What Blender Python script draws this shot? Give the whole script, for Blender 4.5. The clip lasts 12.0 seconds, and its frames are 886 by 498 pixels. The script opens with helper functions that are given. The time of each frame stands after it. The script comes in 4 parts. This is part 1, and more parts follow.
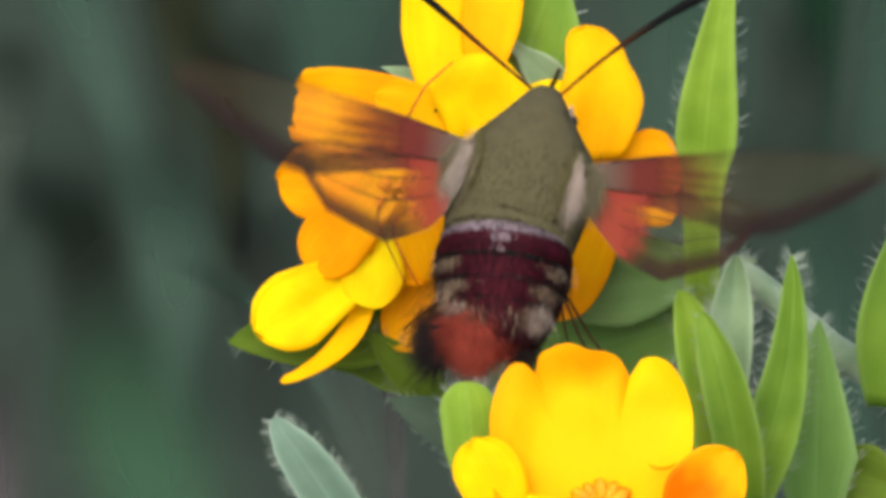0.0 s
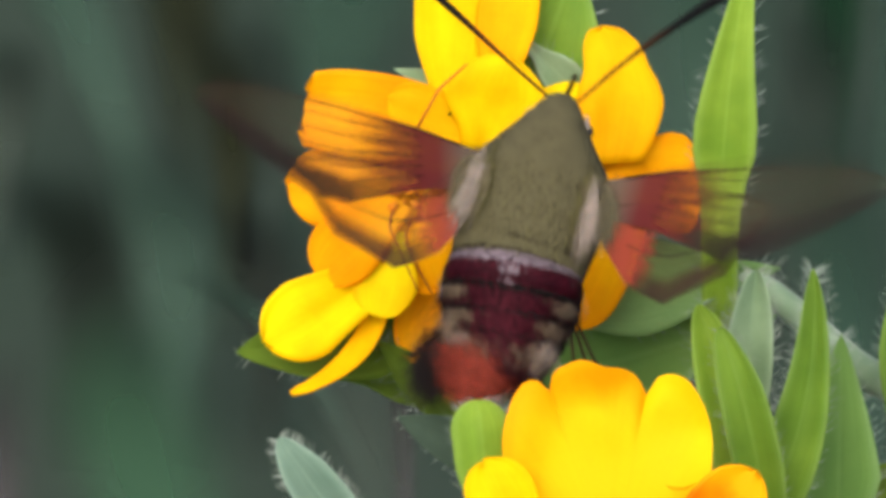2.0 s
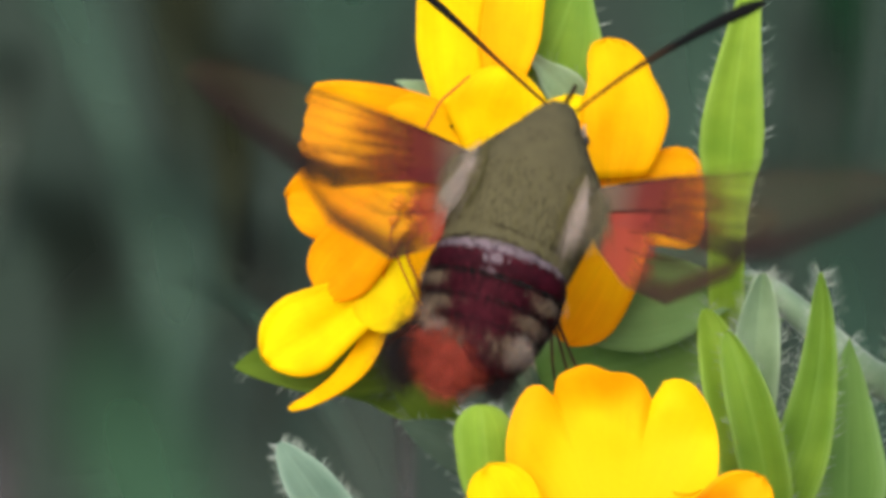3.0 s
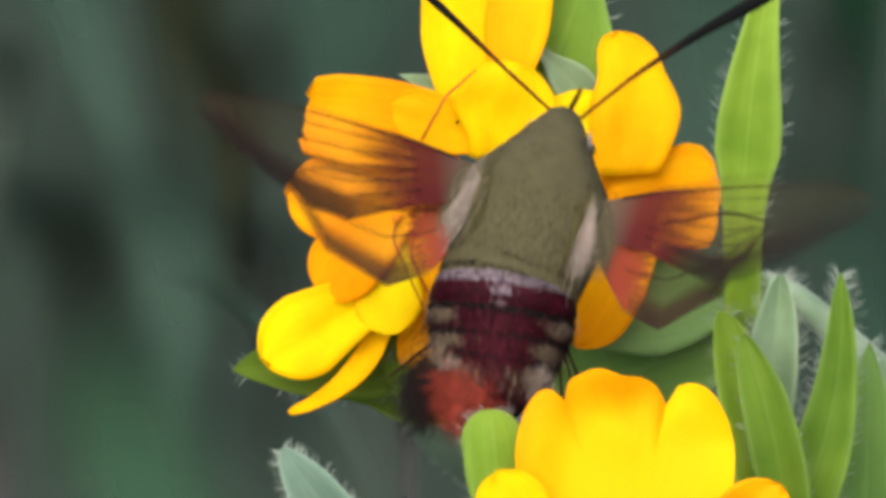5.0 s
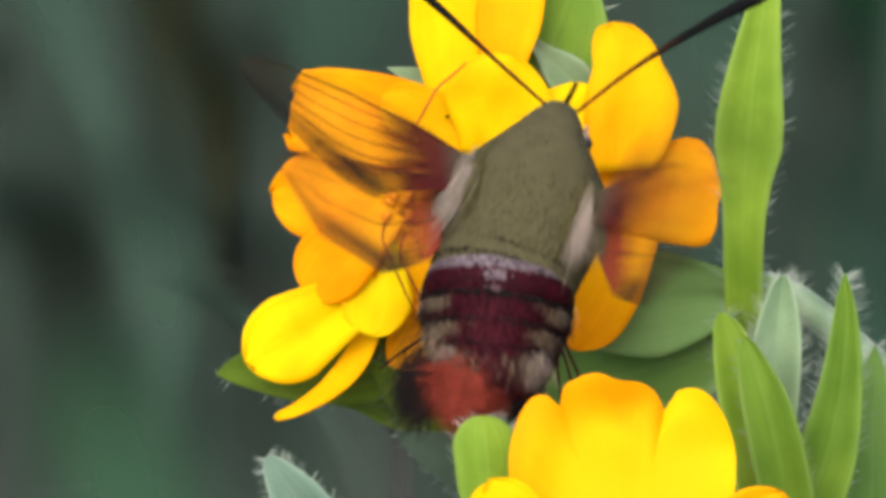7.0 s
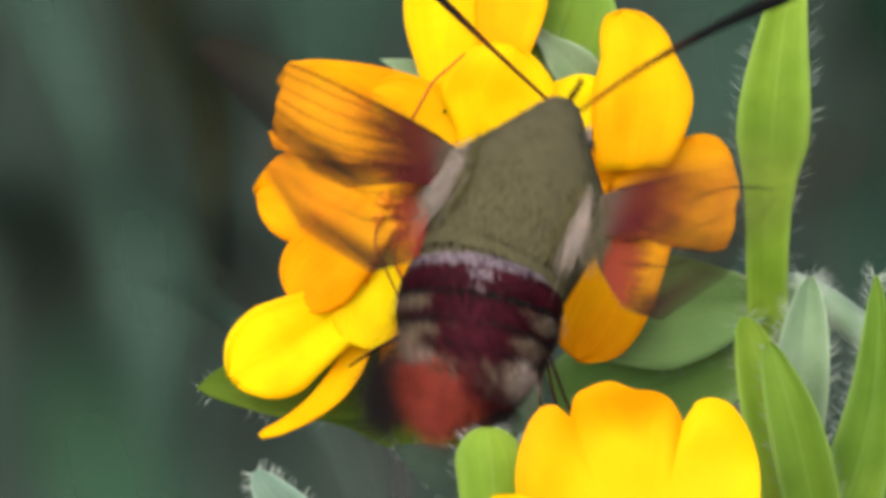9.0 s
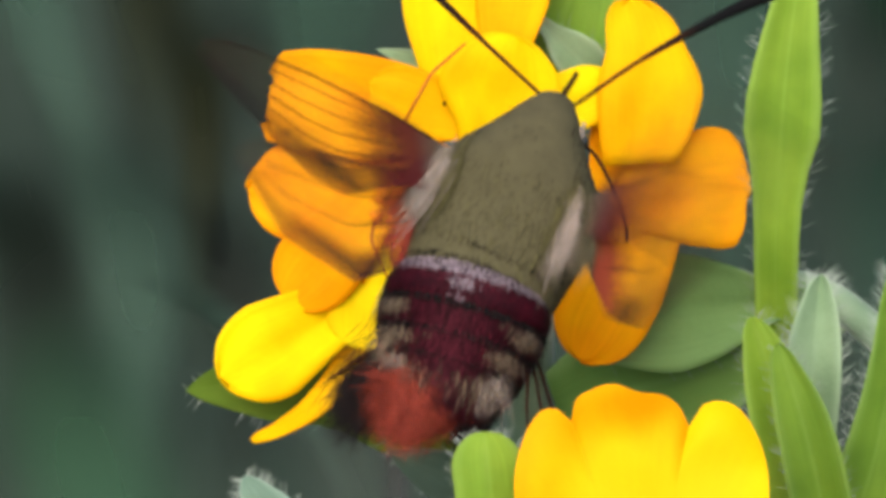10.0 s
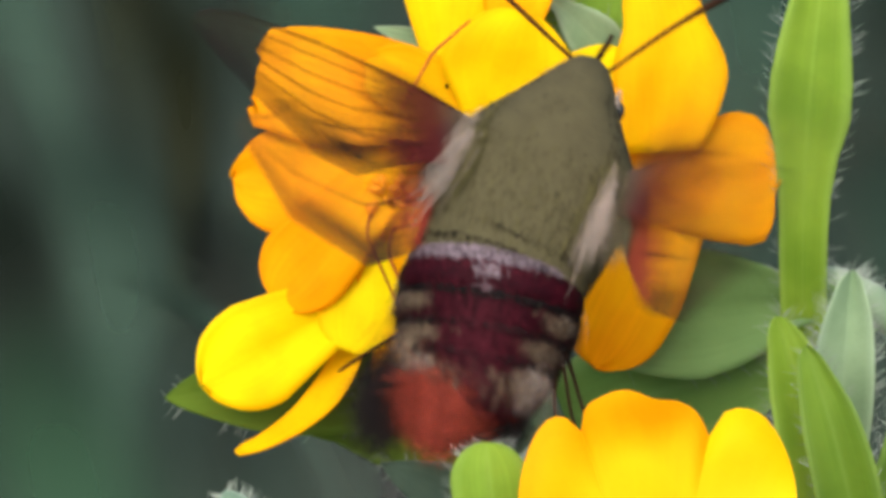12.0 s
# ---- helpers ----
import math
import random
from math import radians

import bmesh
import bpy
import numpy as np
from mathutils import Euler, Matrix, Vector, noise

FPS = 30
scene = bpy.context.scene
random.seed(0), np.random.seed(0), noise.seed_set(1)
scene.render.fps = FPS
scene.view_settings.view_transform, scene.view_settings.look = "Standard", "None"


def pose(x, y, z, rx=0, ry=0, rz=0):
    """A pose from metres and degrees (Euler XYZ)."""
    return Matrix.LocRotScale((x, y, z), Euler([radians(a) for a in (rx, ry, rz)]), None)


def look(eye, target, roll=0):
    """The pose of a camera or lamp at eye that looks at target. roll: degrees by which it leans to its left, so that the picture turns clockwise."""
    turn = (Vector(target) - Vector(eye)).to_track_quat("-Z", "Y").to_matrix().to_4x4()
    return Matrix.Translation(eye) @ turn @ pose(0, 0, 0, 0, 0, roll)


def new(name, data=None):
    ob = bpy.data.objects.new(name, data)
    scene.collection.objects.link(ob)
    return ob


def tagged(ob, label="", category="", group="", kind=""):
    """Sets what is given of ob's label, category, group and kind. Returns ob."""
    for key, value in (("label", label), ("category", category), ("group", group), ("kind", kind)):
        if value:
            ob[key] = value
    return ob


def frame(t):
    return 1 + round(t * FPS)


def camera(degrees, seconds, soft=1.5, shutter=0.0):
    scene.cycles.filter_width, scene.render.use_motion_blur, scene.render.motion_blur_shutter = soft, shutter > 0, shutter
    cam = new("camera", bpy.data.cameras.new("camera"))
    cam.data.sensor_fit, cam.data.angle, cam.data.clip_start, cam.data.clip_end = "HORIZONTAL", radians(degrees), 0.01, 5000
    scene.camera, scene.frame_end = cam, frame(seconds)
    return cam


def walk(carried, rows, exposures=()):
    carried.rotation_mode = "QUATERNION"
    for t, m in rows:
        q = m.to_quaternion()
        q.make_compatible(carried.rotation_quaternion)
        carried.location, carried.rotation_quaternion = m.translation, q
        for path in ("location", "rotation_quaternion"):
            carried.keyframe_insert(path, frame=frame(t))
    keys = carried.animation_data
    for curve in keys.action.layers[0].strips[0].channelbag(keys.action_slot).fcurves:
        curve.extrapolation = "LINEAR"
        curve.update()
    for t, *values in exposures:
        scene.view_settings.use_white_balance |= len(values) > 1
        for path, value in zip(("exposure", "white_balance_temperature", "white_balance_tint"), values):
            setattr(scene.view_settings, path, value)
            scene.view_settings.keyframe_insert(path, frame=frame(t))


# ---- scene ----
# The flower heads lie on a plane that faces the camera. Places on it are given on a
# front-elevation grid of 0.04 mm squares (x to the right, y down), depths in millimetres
# towards the camera.
GRID = 0.00004
DIST = 1.0
TILT = radians(35)
CENTRE = Vector((0, 0, 0.22))
RIGHT = Vector((1, 0, 0))
AHEAD = Vector((0, math.cos(TILT), -math.sin(TILT)))
UP = Vector((0, math.sin(TILT), math.cos(TILT)))
FRONT = -AHEAD


def P(gx, gy, w=0.0):
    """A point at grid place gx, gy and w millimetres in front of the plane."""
    w *= 0.001
    k = (DIST - w) / DIST
    return CENTRE + RIGHT * ((gx - 784) * GRID * k) + UP * ((441 - gy) * GRID * k) + FRONT * w


def PY(gx, gy, y):
    """A point seen at grid place gx, gy but lying y metres behind the flower."""
    eye = CENTRE + FRONT * DIST
    way = P(gx, gy) - eye
    return eye + way * ((y - eye.y) / way.y)


# ---- camera: a slow approach from 1 m to 0.74 m ----
cam = camera(math.degrees(2 * math.atan(784 * GRID / DIST)), 12.0, soft=4.2, shutter=0.85)
PATH = [
    (0, 1.0, 784.0, 441.0, 0.0), (0.5, 1.0079, 781.6, 431.8, -0.01), (1, 1.0142, 769.2, 417.8, -0.03),
    (1.5, 1.0229, 754.9, 418.5, 0.02), (2, 1.0297, 765.6, 416.7, -0.12), (2.5, 1.0372, 763.4, 418.1, -0.05),
    (3, 1.0435, 760.8, 412.1, -0.07), (5, 1.0754, 747.9, 412.3, 0.06), (5.5, 1.0834, 755.5, 416.5, -0.07),
    (6, 1.0923, 756.7, 417.0, 0.04), (6.5, 1.1009, 761.0, 413.1, -0.05), (7, 1.1129, 763.2, 411.3, -0.09),
    (9, 1.1967, 760.9, 413.0, -0.07), (9.5, 1.2185, 765.2, 417.6, -0.12), (10, 1.2439, 766.2, 416.8, -0.05),
    (10.5, 1.2695, 771.9, 417.7, -0.07), (11, 1.2999, 768.2, 419.1, -0.19), (11.5, 1.329, 766.7, 422.5, -0.13),
    (12, 1.3551, 769.4, 424.5, -0.14)]
rows = []
for t, s, gx, gy, turn in PATH:
    aim = P(gx, gy)
    rows.append((t, look(aim + FRONT * (DIST / s), aim, turn)))
walk(cam, rows, exposures=[(0, 1.1), (12, 1.1)])

# ---- light: bright overcast ----
world = bpy.data.worlds.new("sky")
scene.world = world
world.use_nodes = True
wn = world.node_tree.nodes
sky = wn.new("ShaderNodeTexSky")
sky.sky_type = "NISHITA"
sky.sun_disc = False
sky.sun_elevation, sky.sun_rotation = radians(58), radians(200)
sky.air_density, sky.dust_density, sky.ozone_density = 1.0, 4.0, 1.0
world.node_tree.links.new(sky.outputs[0], wn["Background"].inputs[0])
wn["Background"].inputs[1].default_value = 0.11
sun_data = bpy.data.lights.new("sun", "SUN")
sun_data.energy, sun_data.angle, sun_data.color = 1.5, radians(60), (1.0, 0.96, 0.9)
sun = new("sun", sun_data)
# the sun stands behind and above the camera, a little to its left
sun.matrix_world = look(Vector((-0.35, -1.0, 1.75)), Vector((0, 0, 0)))


# ---- materials ----
def mat_nodes(name):
    m = bpy.data.materials.new(name)
    m.use_nodes = True
    return m, m.node_tree.nodes, m.node_tree.links, m.node_tree.nodes["Principled BSDF"]


def ramp(nodes, stops):
    r = nodes.new("ShaderNodeValToRGB")
    while len(r.color_ramp.elements) < len(stops):
        r.color_ramp.elements.new(0.5)
    for e, (p, c) in zip(r.color_ramp.elements, stops):
        e.position, e.color = p, (*c, 1)
    return r


def surface(name, dark, light, scale=400, rough=0.6, bump=0.0, bump_scale=2000, translucent=0.0, spread=(0.3, 0.7),
            detail=4, stretch=(1, 1, 1), vary=0.0, spec=0.3, sheen=0.0, streak=0.0, margin=None):
    """A mottled material: two colours on noise, fine bump, and light let through for leaves and petals."""
    m, nodes, links, p = mat_nodes(name)
    tc = nodes.new("ShaderNodeTexCoord")
    mp = nodes.new("ShaderNodeMapping")
    mp.inputs["Scale"].default_value = stretch
    links.new(tc.outputs["Object"], mp.inputs[0])
    n = nodes.new("ShaderNodeTexNoise")
    n.inputs["Scale"].default_value, n.inputs["Detail"].default_value = scale, detail
    links.new(mp.outputs[0], n.inputs[0])
    r = ramp(nodes, [(spread[0], dark), (spread[1], light)])
    links.new(n.outputs[0], r.inputs[0])
    colour = r.outputs[0]
    if streak:
        # fine veins that run from base to tip
        um = nodes.new("ShaderNodeMapping")
        um.inputs["Scale"].default_value = (1.5, 16, 1)
        links.new(tc.outputs["UV"], um.inputs[0])
        un = nodes.new("ShaderNodeTexNoise")
        un.inputs["Scale"].default_value, un.inputs["Detail"].default_value = 1.0, 3
        links.new(um.outputs[0], un.inputs[0])
        ur = nodes.new("ShaderNodeMapRange")
        ur.inputs[1].default_value, ur.inputs[2].default_value = 0.35, 0.65
        ur.inputs[3].default_value, ur.inputs[4].default_value = 1 - streak, 1.0
        links.new(un.outputs[0], ur.inputs[0])
        uh = nodes.new("ShaderNodeHueSaturation")
        links.new(ur.outputs[0], uh.inputs["Value"])
        links.new(colour, uh.inputs["Color"])
        colour = uh.outputs[0]
    if margin:
        # the downy, paler margin and midrib of a leaf
        sep = nodes.new("ShaderNodeSeparateXYZ")
        links.new(tc.outputs["UV"], sep.inputs[0])
        far = nodes.new("ShaderNodeMath")
        far.operation = "MULTIPLY_ADD"
        far.inputs[1].default_value, far.inputs[2].default_value = 2, -1
        links.new(sep.outputs[1], far.inputs[0])
        off = nodes.new("ShaderNodeMath")
        off.operation = "ABSOLUTE"
        links.new(far.outputs[0], off.inputs[0])
        edge = ramp(nodes, [(0.0, (0.12,) * 3), (0.07, (0.0,) * 3), (0.66, (0.0,) * 3), (0.98, (0.42,) * 3)])
        links.new(off.outputs[0], edge.inputs[0])
        pale = nodes.new("ShaderNodeMix")
        pale.data_type = "RGBA"
        links.new(edge.outputs[0], pale.inputs[0])
        links.new(colour, pale.inputs[6])
        pale.inputs[7].default_value = (*margin, 1)
        colour = pale.outputs[2]
    if vary:
        info = nodes.new("ShaderNodeObjectInfo")
        mr = nodes.new("ShaderNodeMapRange")
        mr.inputs[3].default_value, mr.inputs[4].default_value = 1 - vary, 1 + vary
        links.new(info.outputs["Random"], mr.inputs[0])
        hsv = nodes.new("ShaderNodeHueSaturation")
        links.new(mr.outputs[0], hsv.inputs["Value"])
        links.new(colour, hsv.inputs["Color"])
        colour = hsv.outputs[0]
    links.new(colour, p.inputs["Base Color"])
    p.inputs["Roughness"].default_value = rough
    p.inputs["Specular IOR Level"].default_value = spec
    p.inputs["Sheen Weight"].default_value = sheen
    if bump:
        b = nodes.new("ShaderNodeTexNoise")
        b.inputs["Scale"].default_value, b.inputs["Detail"].default_value = bump_scale, 3
        links.new(mp.outputs[0], b.inputs[0])
        bp = nodes.new("ShaderNodeBump")
        bp.inputs["Strength"].default_value, bp.inputs["Distance"].default_value = bump, 0.0002
        links.new(b.outputs[0], bp.inputs["Height"])
        links.new(bp.outputs[0], p.inputs["Normal"])
    if translucent:
        tr = nodes.new("ShaderNodeBsdfTranslucent")
        links.new(colour, tr.inputs[0])
        mx = nodes.new("ShaderNodeMixShader")
        mx.inputs[0].default_value = translucent
        links.new(p.outputs[0], mx.inputs[1])
        links.new(tr.outputs[0], mx.inputs[2])
        links.new(mx.outputs[0], nodes["Material Output"].inputs[0])
    return m


def petal_fade(name, base, tip, start=0.66, end=0.92):
    """A petal whose yellow deepens towards its tip."""
    m = surface(name, base, base, 160, 0.6, 0.2, 900, 0.3, spec=0.06, streak=0.03)
    nodes, links = m.node_tree.nodes, m.node_tree.links
    uvs = nodes.new("ShaderNodeTexCoord")
    sep = nodes.new("ShaderNodeSeparateXYZ")
    links.new(uvs.outputs["UV"], sep.inputs[0])
    n = nodes.new("ShaderNodeTexNoise")
    n.inputs["Scale"].default_value = 3.0
    links.new(uvs.outputs["UV"], n.inputs[0])
    mix = nodes.new("ShaderNodeMath")
    mix.operation = "MULTIPLY_ADD"
    mix.inputs[1].default_value = 0.35
    links.new(n.outputs[0], mix.inputs[0])
    links.new(sep.outputs[0], mix.inputs[2])
    r = ramp(nodes, [(start, base), (end, tip)])
    links.new(mix.outputs[0], r.inputs[0])
    for link in list(links):
        if link.from_node.type == "VALTORGB" and link.from_node != r:
            target = link.to_socket
            links.remove(link)
            links.new(r.outputs[0], target)
    return m


def fur_material(name, dark, light, rough=0.75, see=0.0):
    """Hair whose strands differ in tone."""
    m, nodes, links, p = mat_nodes(name)
    g = nodes.new("ShaderNodeNewGeometry")
    r = ramp(nodes, [(0.0, dark), (1.0, light)])
    links.new(g.outputs["Random Per Island"], r.inputs[0])
    links.new(r.outputs[0], p.inputs["Base Color"])
    p.inputs["Roughness"].default_value = rough
    p.inputs["Specular IOR Level"].default_value = 0.08
    if see:
        t = nodes.new("ShaderNodeBsdfTransparent")
        mx = nodes.new("ShaderNodeMixShader")
        mx.inputs[0].default_value = see
        links.new(p.outputs[0], mx.inputs[1])
        links.new(t.outputs[0], mx.inputs[2])
        links.new(mx.outputs[0], nodes["Material Output"].inputs[0])
    return m


def clear_material(name, tint, body, see, rough=0.35):
    """A wing's membrane: mostly see-through, with a thin tinted film."""
    m, nodes, links, p = mat_nodes(name)
    p.inputs["Base Color"].default_value = (*body, 1)
    p.inputs["Roughness"].default_value = rough
    p.inputs["Specular IOR Level"].default_value = 0.15
    t = nodes.new("ShaderNodeBsdfTransparent")
    t.inputs[0].default_value = (*tint, 1)
    mx = nodes.new("ShaderNodeMixShader")
    mx.inputs[0].default_value = see
    links.new(p.outputs[0], mx.inputs[1])
    links.new(t.outputs[0], mx.inputs[2])
    links.new(mx.outputs[0], nodes["Material Output"].inputs[0])
    return m


def scale_material(name, colours, cover, grain=(2, 22, 1), fade=None):
    """Wing scales: colours along the first map axis, cover thinning out in streaks by the given stops."""
    m, nodes, links, p = mat_nodes(name)
    tc = nodes.new("ShaderNodeTexCoord")
    sep = nodes.new("ShaderNodeSeparateXYZ")
    links.new(tc.outputs["UV"], sep.inputs[0])
    mp = nodes.new("ShaderNodeMapping")
    mp.inputs["Scale"].default_value = grain
    links.new(tc.outputs["UV"], mp.inputs[0])
    n = nodes.new("ShaderNodeTexNoise")
    n.inputs["Scale"].default_value, n.inputs["Detail"].default_value = 1.0, 4
    links.new(mp.outputs[0], n.inputs[0])
    sub = nodes.new("ShaderNodeMath")
    sub.operation = "MULTIPLY_ADD"
    sub.inputs[1].default_value, sub.inputs[2].default_value = 0.5, -0.25
    links.new(n.outputs[0], sub.inputs[0])
    add = nodes.new("ShaderNodeMath")
    links.new(sep.outputs[0], add.inputs[0])
    links.new(sub.outputs[0], add.inputs[1])
    c = ramp(nodes, colours)
    links.new(sep.outputs[0], c.inputs[0])
    links.new(c.outputs[0], p.inputs["Base Color"])
    p.inputs["Roughness"].default_value, p.inputs["Specular IOR Level"].default_value = 0.7, 0.1
    k = ramp(nodes, [(a, (b, b, b)) for a, b in cover])
    links.new(add.outputs[0], k.inputs[0])
    t = nodes.new("ShaderNodeBsdfTransparent")
    mx = nodes.new("ShaderNodeMixShader")
    amount = k.outputs[0]
    if fade:
        f = nodes.new("ShaderNodeMapRange")
        f.interpolation_type = "SMOOTHSTEP"
        f.inputs[1].default_value, f.inputs[2].default_value = fade
        links.new(sep.outputs[1], f.inputs[0])
        g = nodes.new("ShaderNodeMath")
        g.operation = "MULTIPLY"
        links.new(amount, g.inputs[0])
        links.new(f.outputs[0], g.inputs[1])
        amount = g.outputs[0]
    links.new(amount, mx.inputs[0])
    links.new(t.outputs[0], mx.inputs[1])
    links.new(p.outputs[0], mx.inputs[2])
    links.new(mx.outputs[0], nodes["Material Output"].inputs[0])
    return m


def horn_material(name, near, far):
    """A feeler: brown where it is thin, blackish towards its club."""
    m, nodes, links, p = mat_nodes(name)
    tc = nodes.new("ShaderNodeTexCoord")
    away = nodes.new("ShaderNodeVectorMath")
    away.operation = "LENGTH"
    links.new(tc.outputs["Object"], away.inputs[0])
    k = nodes.new("ShaderNodeMapRange")
    k.inputs[1].default_value, k.inputs[2].default_value = 0.0035, 0.0085
    links.new(away.outputs["Value"], k.inputs[0])
    r = ramp(nodes, [(0.0, near), (1.0, far)])
    links.new(k.outputs[0], r.inputs[0])
    links.new(r.outputs[0], p.inputs["Base Color"])
    p.inputs["Roughness"].default_value, p.inputs["Specular IOR Level"].default_value = 0.8, 0.03
    return m


def soft_material(name, dark, light, solid=0.9):
    """Grass far out of focus: mottled tone that melts away towards the blade's rims."""
    m, nodes, links, p = mat_nodes(name)
    tc = nodes.new("ShaderNodeTexCoord")
    n = nodes.new("ShaderNodeTexNoise")
    n.inputs["Scale"].default_value, n.inputs["Detail"].default_value = 45, 1
    links.new(tc.outputs["Object"], n.inputs[0])
    r = ramp(nodes, [(0.3, dark), (0.7, light)])
    links.new(n.outputs[0], r.inputs[0])
    links.new(r.outputs[0], p.inputs["Base Color"])
    p.inputs["Roughness"].default_value, p.inputs["Specular IOR Level"].default_value = 0.9, 0.0
    sep = nodes.new("ShaderNodeSeparateXYZ")
    links.new(tc.outputs["UV"], sep.inputs[0])
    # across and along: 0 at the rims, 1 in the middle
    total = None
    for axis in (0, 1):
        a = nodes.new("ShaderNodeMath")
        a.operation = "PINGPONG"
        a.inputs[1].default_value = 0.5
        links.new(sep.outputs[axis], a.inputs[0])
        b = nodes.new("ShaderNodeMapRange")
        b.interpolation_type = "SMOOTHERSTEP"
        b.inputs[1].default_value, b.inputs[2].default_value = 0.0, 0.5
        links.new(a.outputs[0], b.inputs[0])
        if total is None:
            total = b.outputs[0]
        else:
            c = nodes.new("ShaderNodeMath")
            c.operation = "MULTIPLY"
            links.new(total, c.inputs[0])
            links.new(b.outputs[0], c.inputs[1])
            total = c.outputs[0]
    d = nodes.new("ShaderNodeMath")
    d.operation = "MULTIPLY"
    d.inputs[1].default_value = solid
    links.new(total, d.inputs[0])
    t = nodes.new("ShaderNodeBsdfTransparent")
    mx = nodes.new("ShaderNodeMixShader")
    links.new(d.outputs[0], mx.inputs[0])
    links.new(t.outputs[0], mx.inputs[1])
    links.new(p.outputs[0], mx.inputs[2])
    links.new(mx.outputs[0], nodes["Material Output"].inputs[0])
    return m


M_YELLOW = surface("yellow_petal", (0.95, 0.55, 0.001), (0.98, 0.79, 0.003), 190, 0.6, 0.25, 900, 0.3, vary=0.03, spec=0.04, streak=0.07, margin=(0.92, 0.45, 0.001))
# golden and amber petals: own hue, plus the orange of unlit petals painted in
M_GOLD = surface("golden_petal", (0.91, 0.33, 0.0005), (0.955, 0.49, 0.001), 190, 0.6, 0.25, 900, 0.3, vary=0.04, spec=0.04, streak=0.10, margin=(0.86, 0.27, 0.0005))
M_MID = surface("amber_petal", (0.93, 0.42, 0.001), (0.97, 0.61, 0.002), 190, 0.6, 0.25, 900, 0.3, vary=0.04, spec=0.04, streak=0.08, margin=(0.88, 0.34, 0.001))
M_FADE = petal_fade("yellow_to_amber_petal", (0.955, 0.55, 0.003), (0.93, 0.40, 0.001))
M_FADE_LIGHT = petal_fade("yellow_petal_light_tip", (0.955, 0.55, 0.003), (0.955, 0.57, 0.002))
# cupped petal: the shadow in its hollow is put in as orange
M_CUP_SHADE = petal_fade("shade_orange_to_gold_petal", (0.80, 0.19, 0.0005), (0.93, 0.42, 0.001), 0.5, 0.78)
M_THROAT = surface("throat", (0.86, 0.27, 0.001), (0.93, 0.40, 0.002), 500, 0.6, 0.3, 1500, 0.2)
M_LEAF = surface("leaf", (0.105, 0.215, 0.014), (0.195, 0.335, 0.030), 180, 0.6, 0.35, 1800, 0.3, vary=0.1, spec=0.2, streak=0.12, margin=(0.27, 0.42, 0.1))
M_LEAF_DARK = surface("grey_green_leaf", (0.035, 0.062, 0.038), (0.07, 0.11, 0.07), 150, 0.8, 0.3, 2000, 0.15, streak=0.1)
M_BUD = surface("young_leaf", (0.165, 0.30, 0.018), (0.28, 0.43, 0.036), 200, 0.6, 0.3, 1800, 0.3, spec=0.2, streak=0.12, margin=(0.34, 0.5, 0.1))
M_LEAF_MID = surface("mid_green_leaf", (0.10, 0.20, 0.042), (0.16, 0.285, 0.062), 120, 0.7, 0.3, 1500, 0.25, spec=0.1, streak=0.1, margin=(0.22, 0.34, 0.13))
# leaf tone with the shade it stands in put into the colour
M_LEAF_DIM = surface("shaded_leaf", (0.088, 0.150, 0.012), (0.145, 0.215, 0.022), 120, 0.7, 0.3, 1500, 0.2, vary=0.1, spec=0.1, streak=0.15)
M_LEAF_PALE = surface("downy_leaf", (0.16, 0.26, 0.12), (0.28, 0.40, 0.22), 260, 0.8, 0.4, 3000, 0.2, sheen=0.3, margin=(0.42, 0.54, 0.36))
M_LEAF_GREY = surface("silvery_leaf", (0.105, 0.185, 0.125), (0.165, 0.255, 0.18), 220, 0.8, 0.4, 3000, 0.2, sheen=0.2, streak=0.12, margin=(0.30, 0.42, 0.32))
M_LEAF_HAZE = surface("grey_leaf", (0.12, 0.22, 0.062), (0.17, 0.285, 0.086), 140, 0.8, 0.3, 2000, 0.2, streak=0.08)
M_STEM = surface("downy_stem", (0.14, 0.22, 0.12), (0.25, 0.34, 0.21), 300, 0.8, 0.4, 3000, 0.1, sheen=0.3)
M_DOWN = fur_material("white_down", (0.28, 0.34, 0.26), (0.55, 0.60, 0.52), 0.6, 0.4)
M_OLIVE = surface("olive_skin", (0.056, 0.048, 0.020), (0.074, 0.064, 0.028), 900, 0.9, 0.5, 4000)
M_OLIVE_FUR = fur_material("olive_fur", (0.033, 0.029, 0.010), (0.101, 0.089, 0.033))
M_GREY_FUR = fur_material("grey_fur", (0.030, 0.027, 0.016), (0.078, 0.070, 0.036), 0.75, 0.2)
M_STRAW_FUR = fur_material("straw_fur", (0.060, 0.053, 0.022), (0.125, 0.110, 0.052), 0.75, 0.2)
M_MAROON = surface("maroon_skin", (0.008, 0.0007, 0.002), (0.03, 0.0022, 0.006), 700, 0.6, 0.5, 4000, spec=0.06)
M_MAROON_FUR = fur_material("maroon_fur", (0.003, 0.0003, 0.0008), (0.038, 0.0022, 0.0062), 0.7)
M_PLUM_FUR = fur_material("plum_fur", (0.016, 0.0015, 0.003), (0.072, 0.0075, 0.0145), 0.7)
M_LILAC_FUR = fur_material("lilac_fur", (0.05, 0.032, 0.040), (0.27, 0.215, 0.235), 0.75, 0.25)
M_CREAM_FUR = fur_material("cream_fur", (0.14, 0.11, 0.082), (0.43, 0.345, 0.28), 0.75, 0.58)
M_SHOULDER = fur_material("shoulder_fur", (0.072, 0.062, 0.038), (0.165, 0.138, 0.074), 0.75, 0.62)
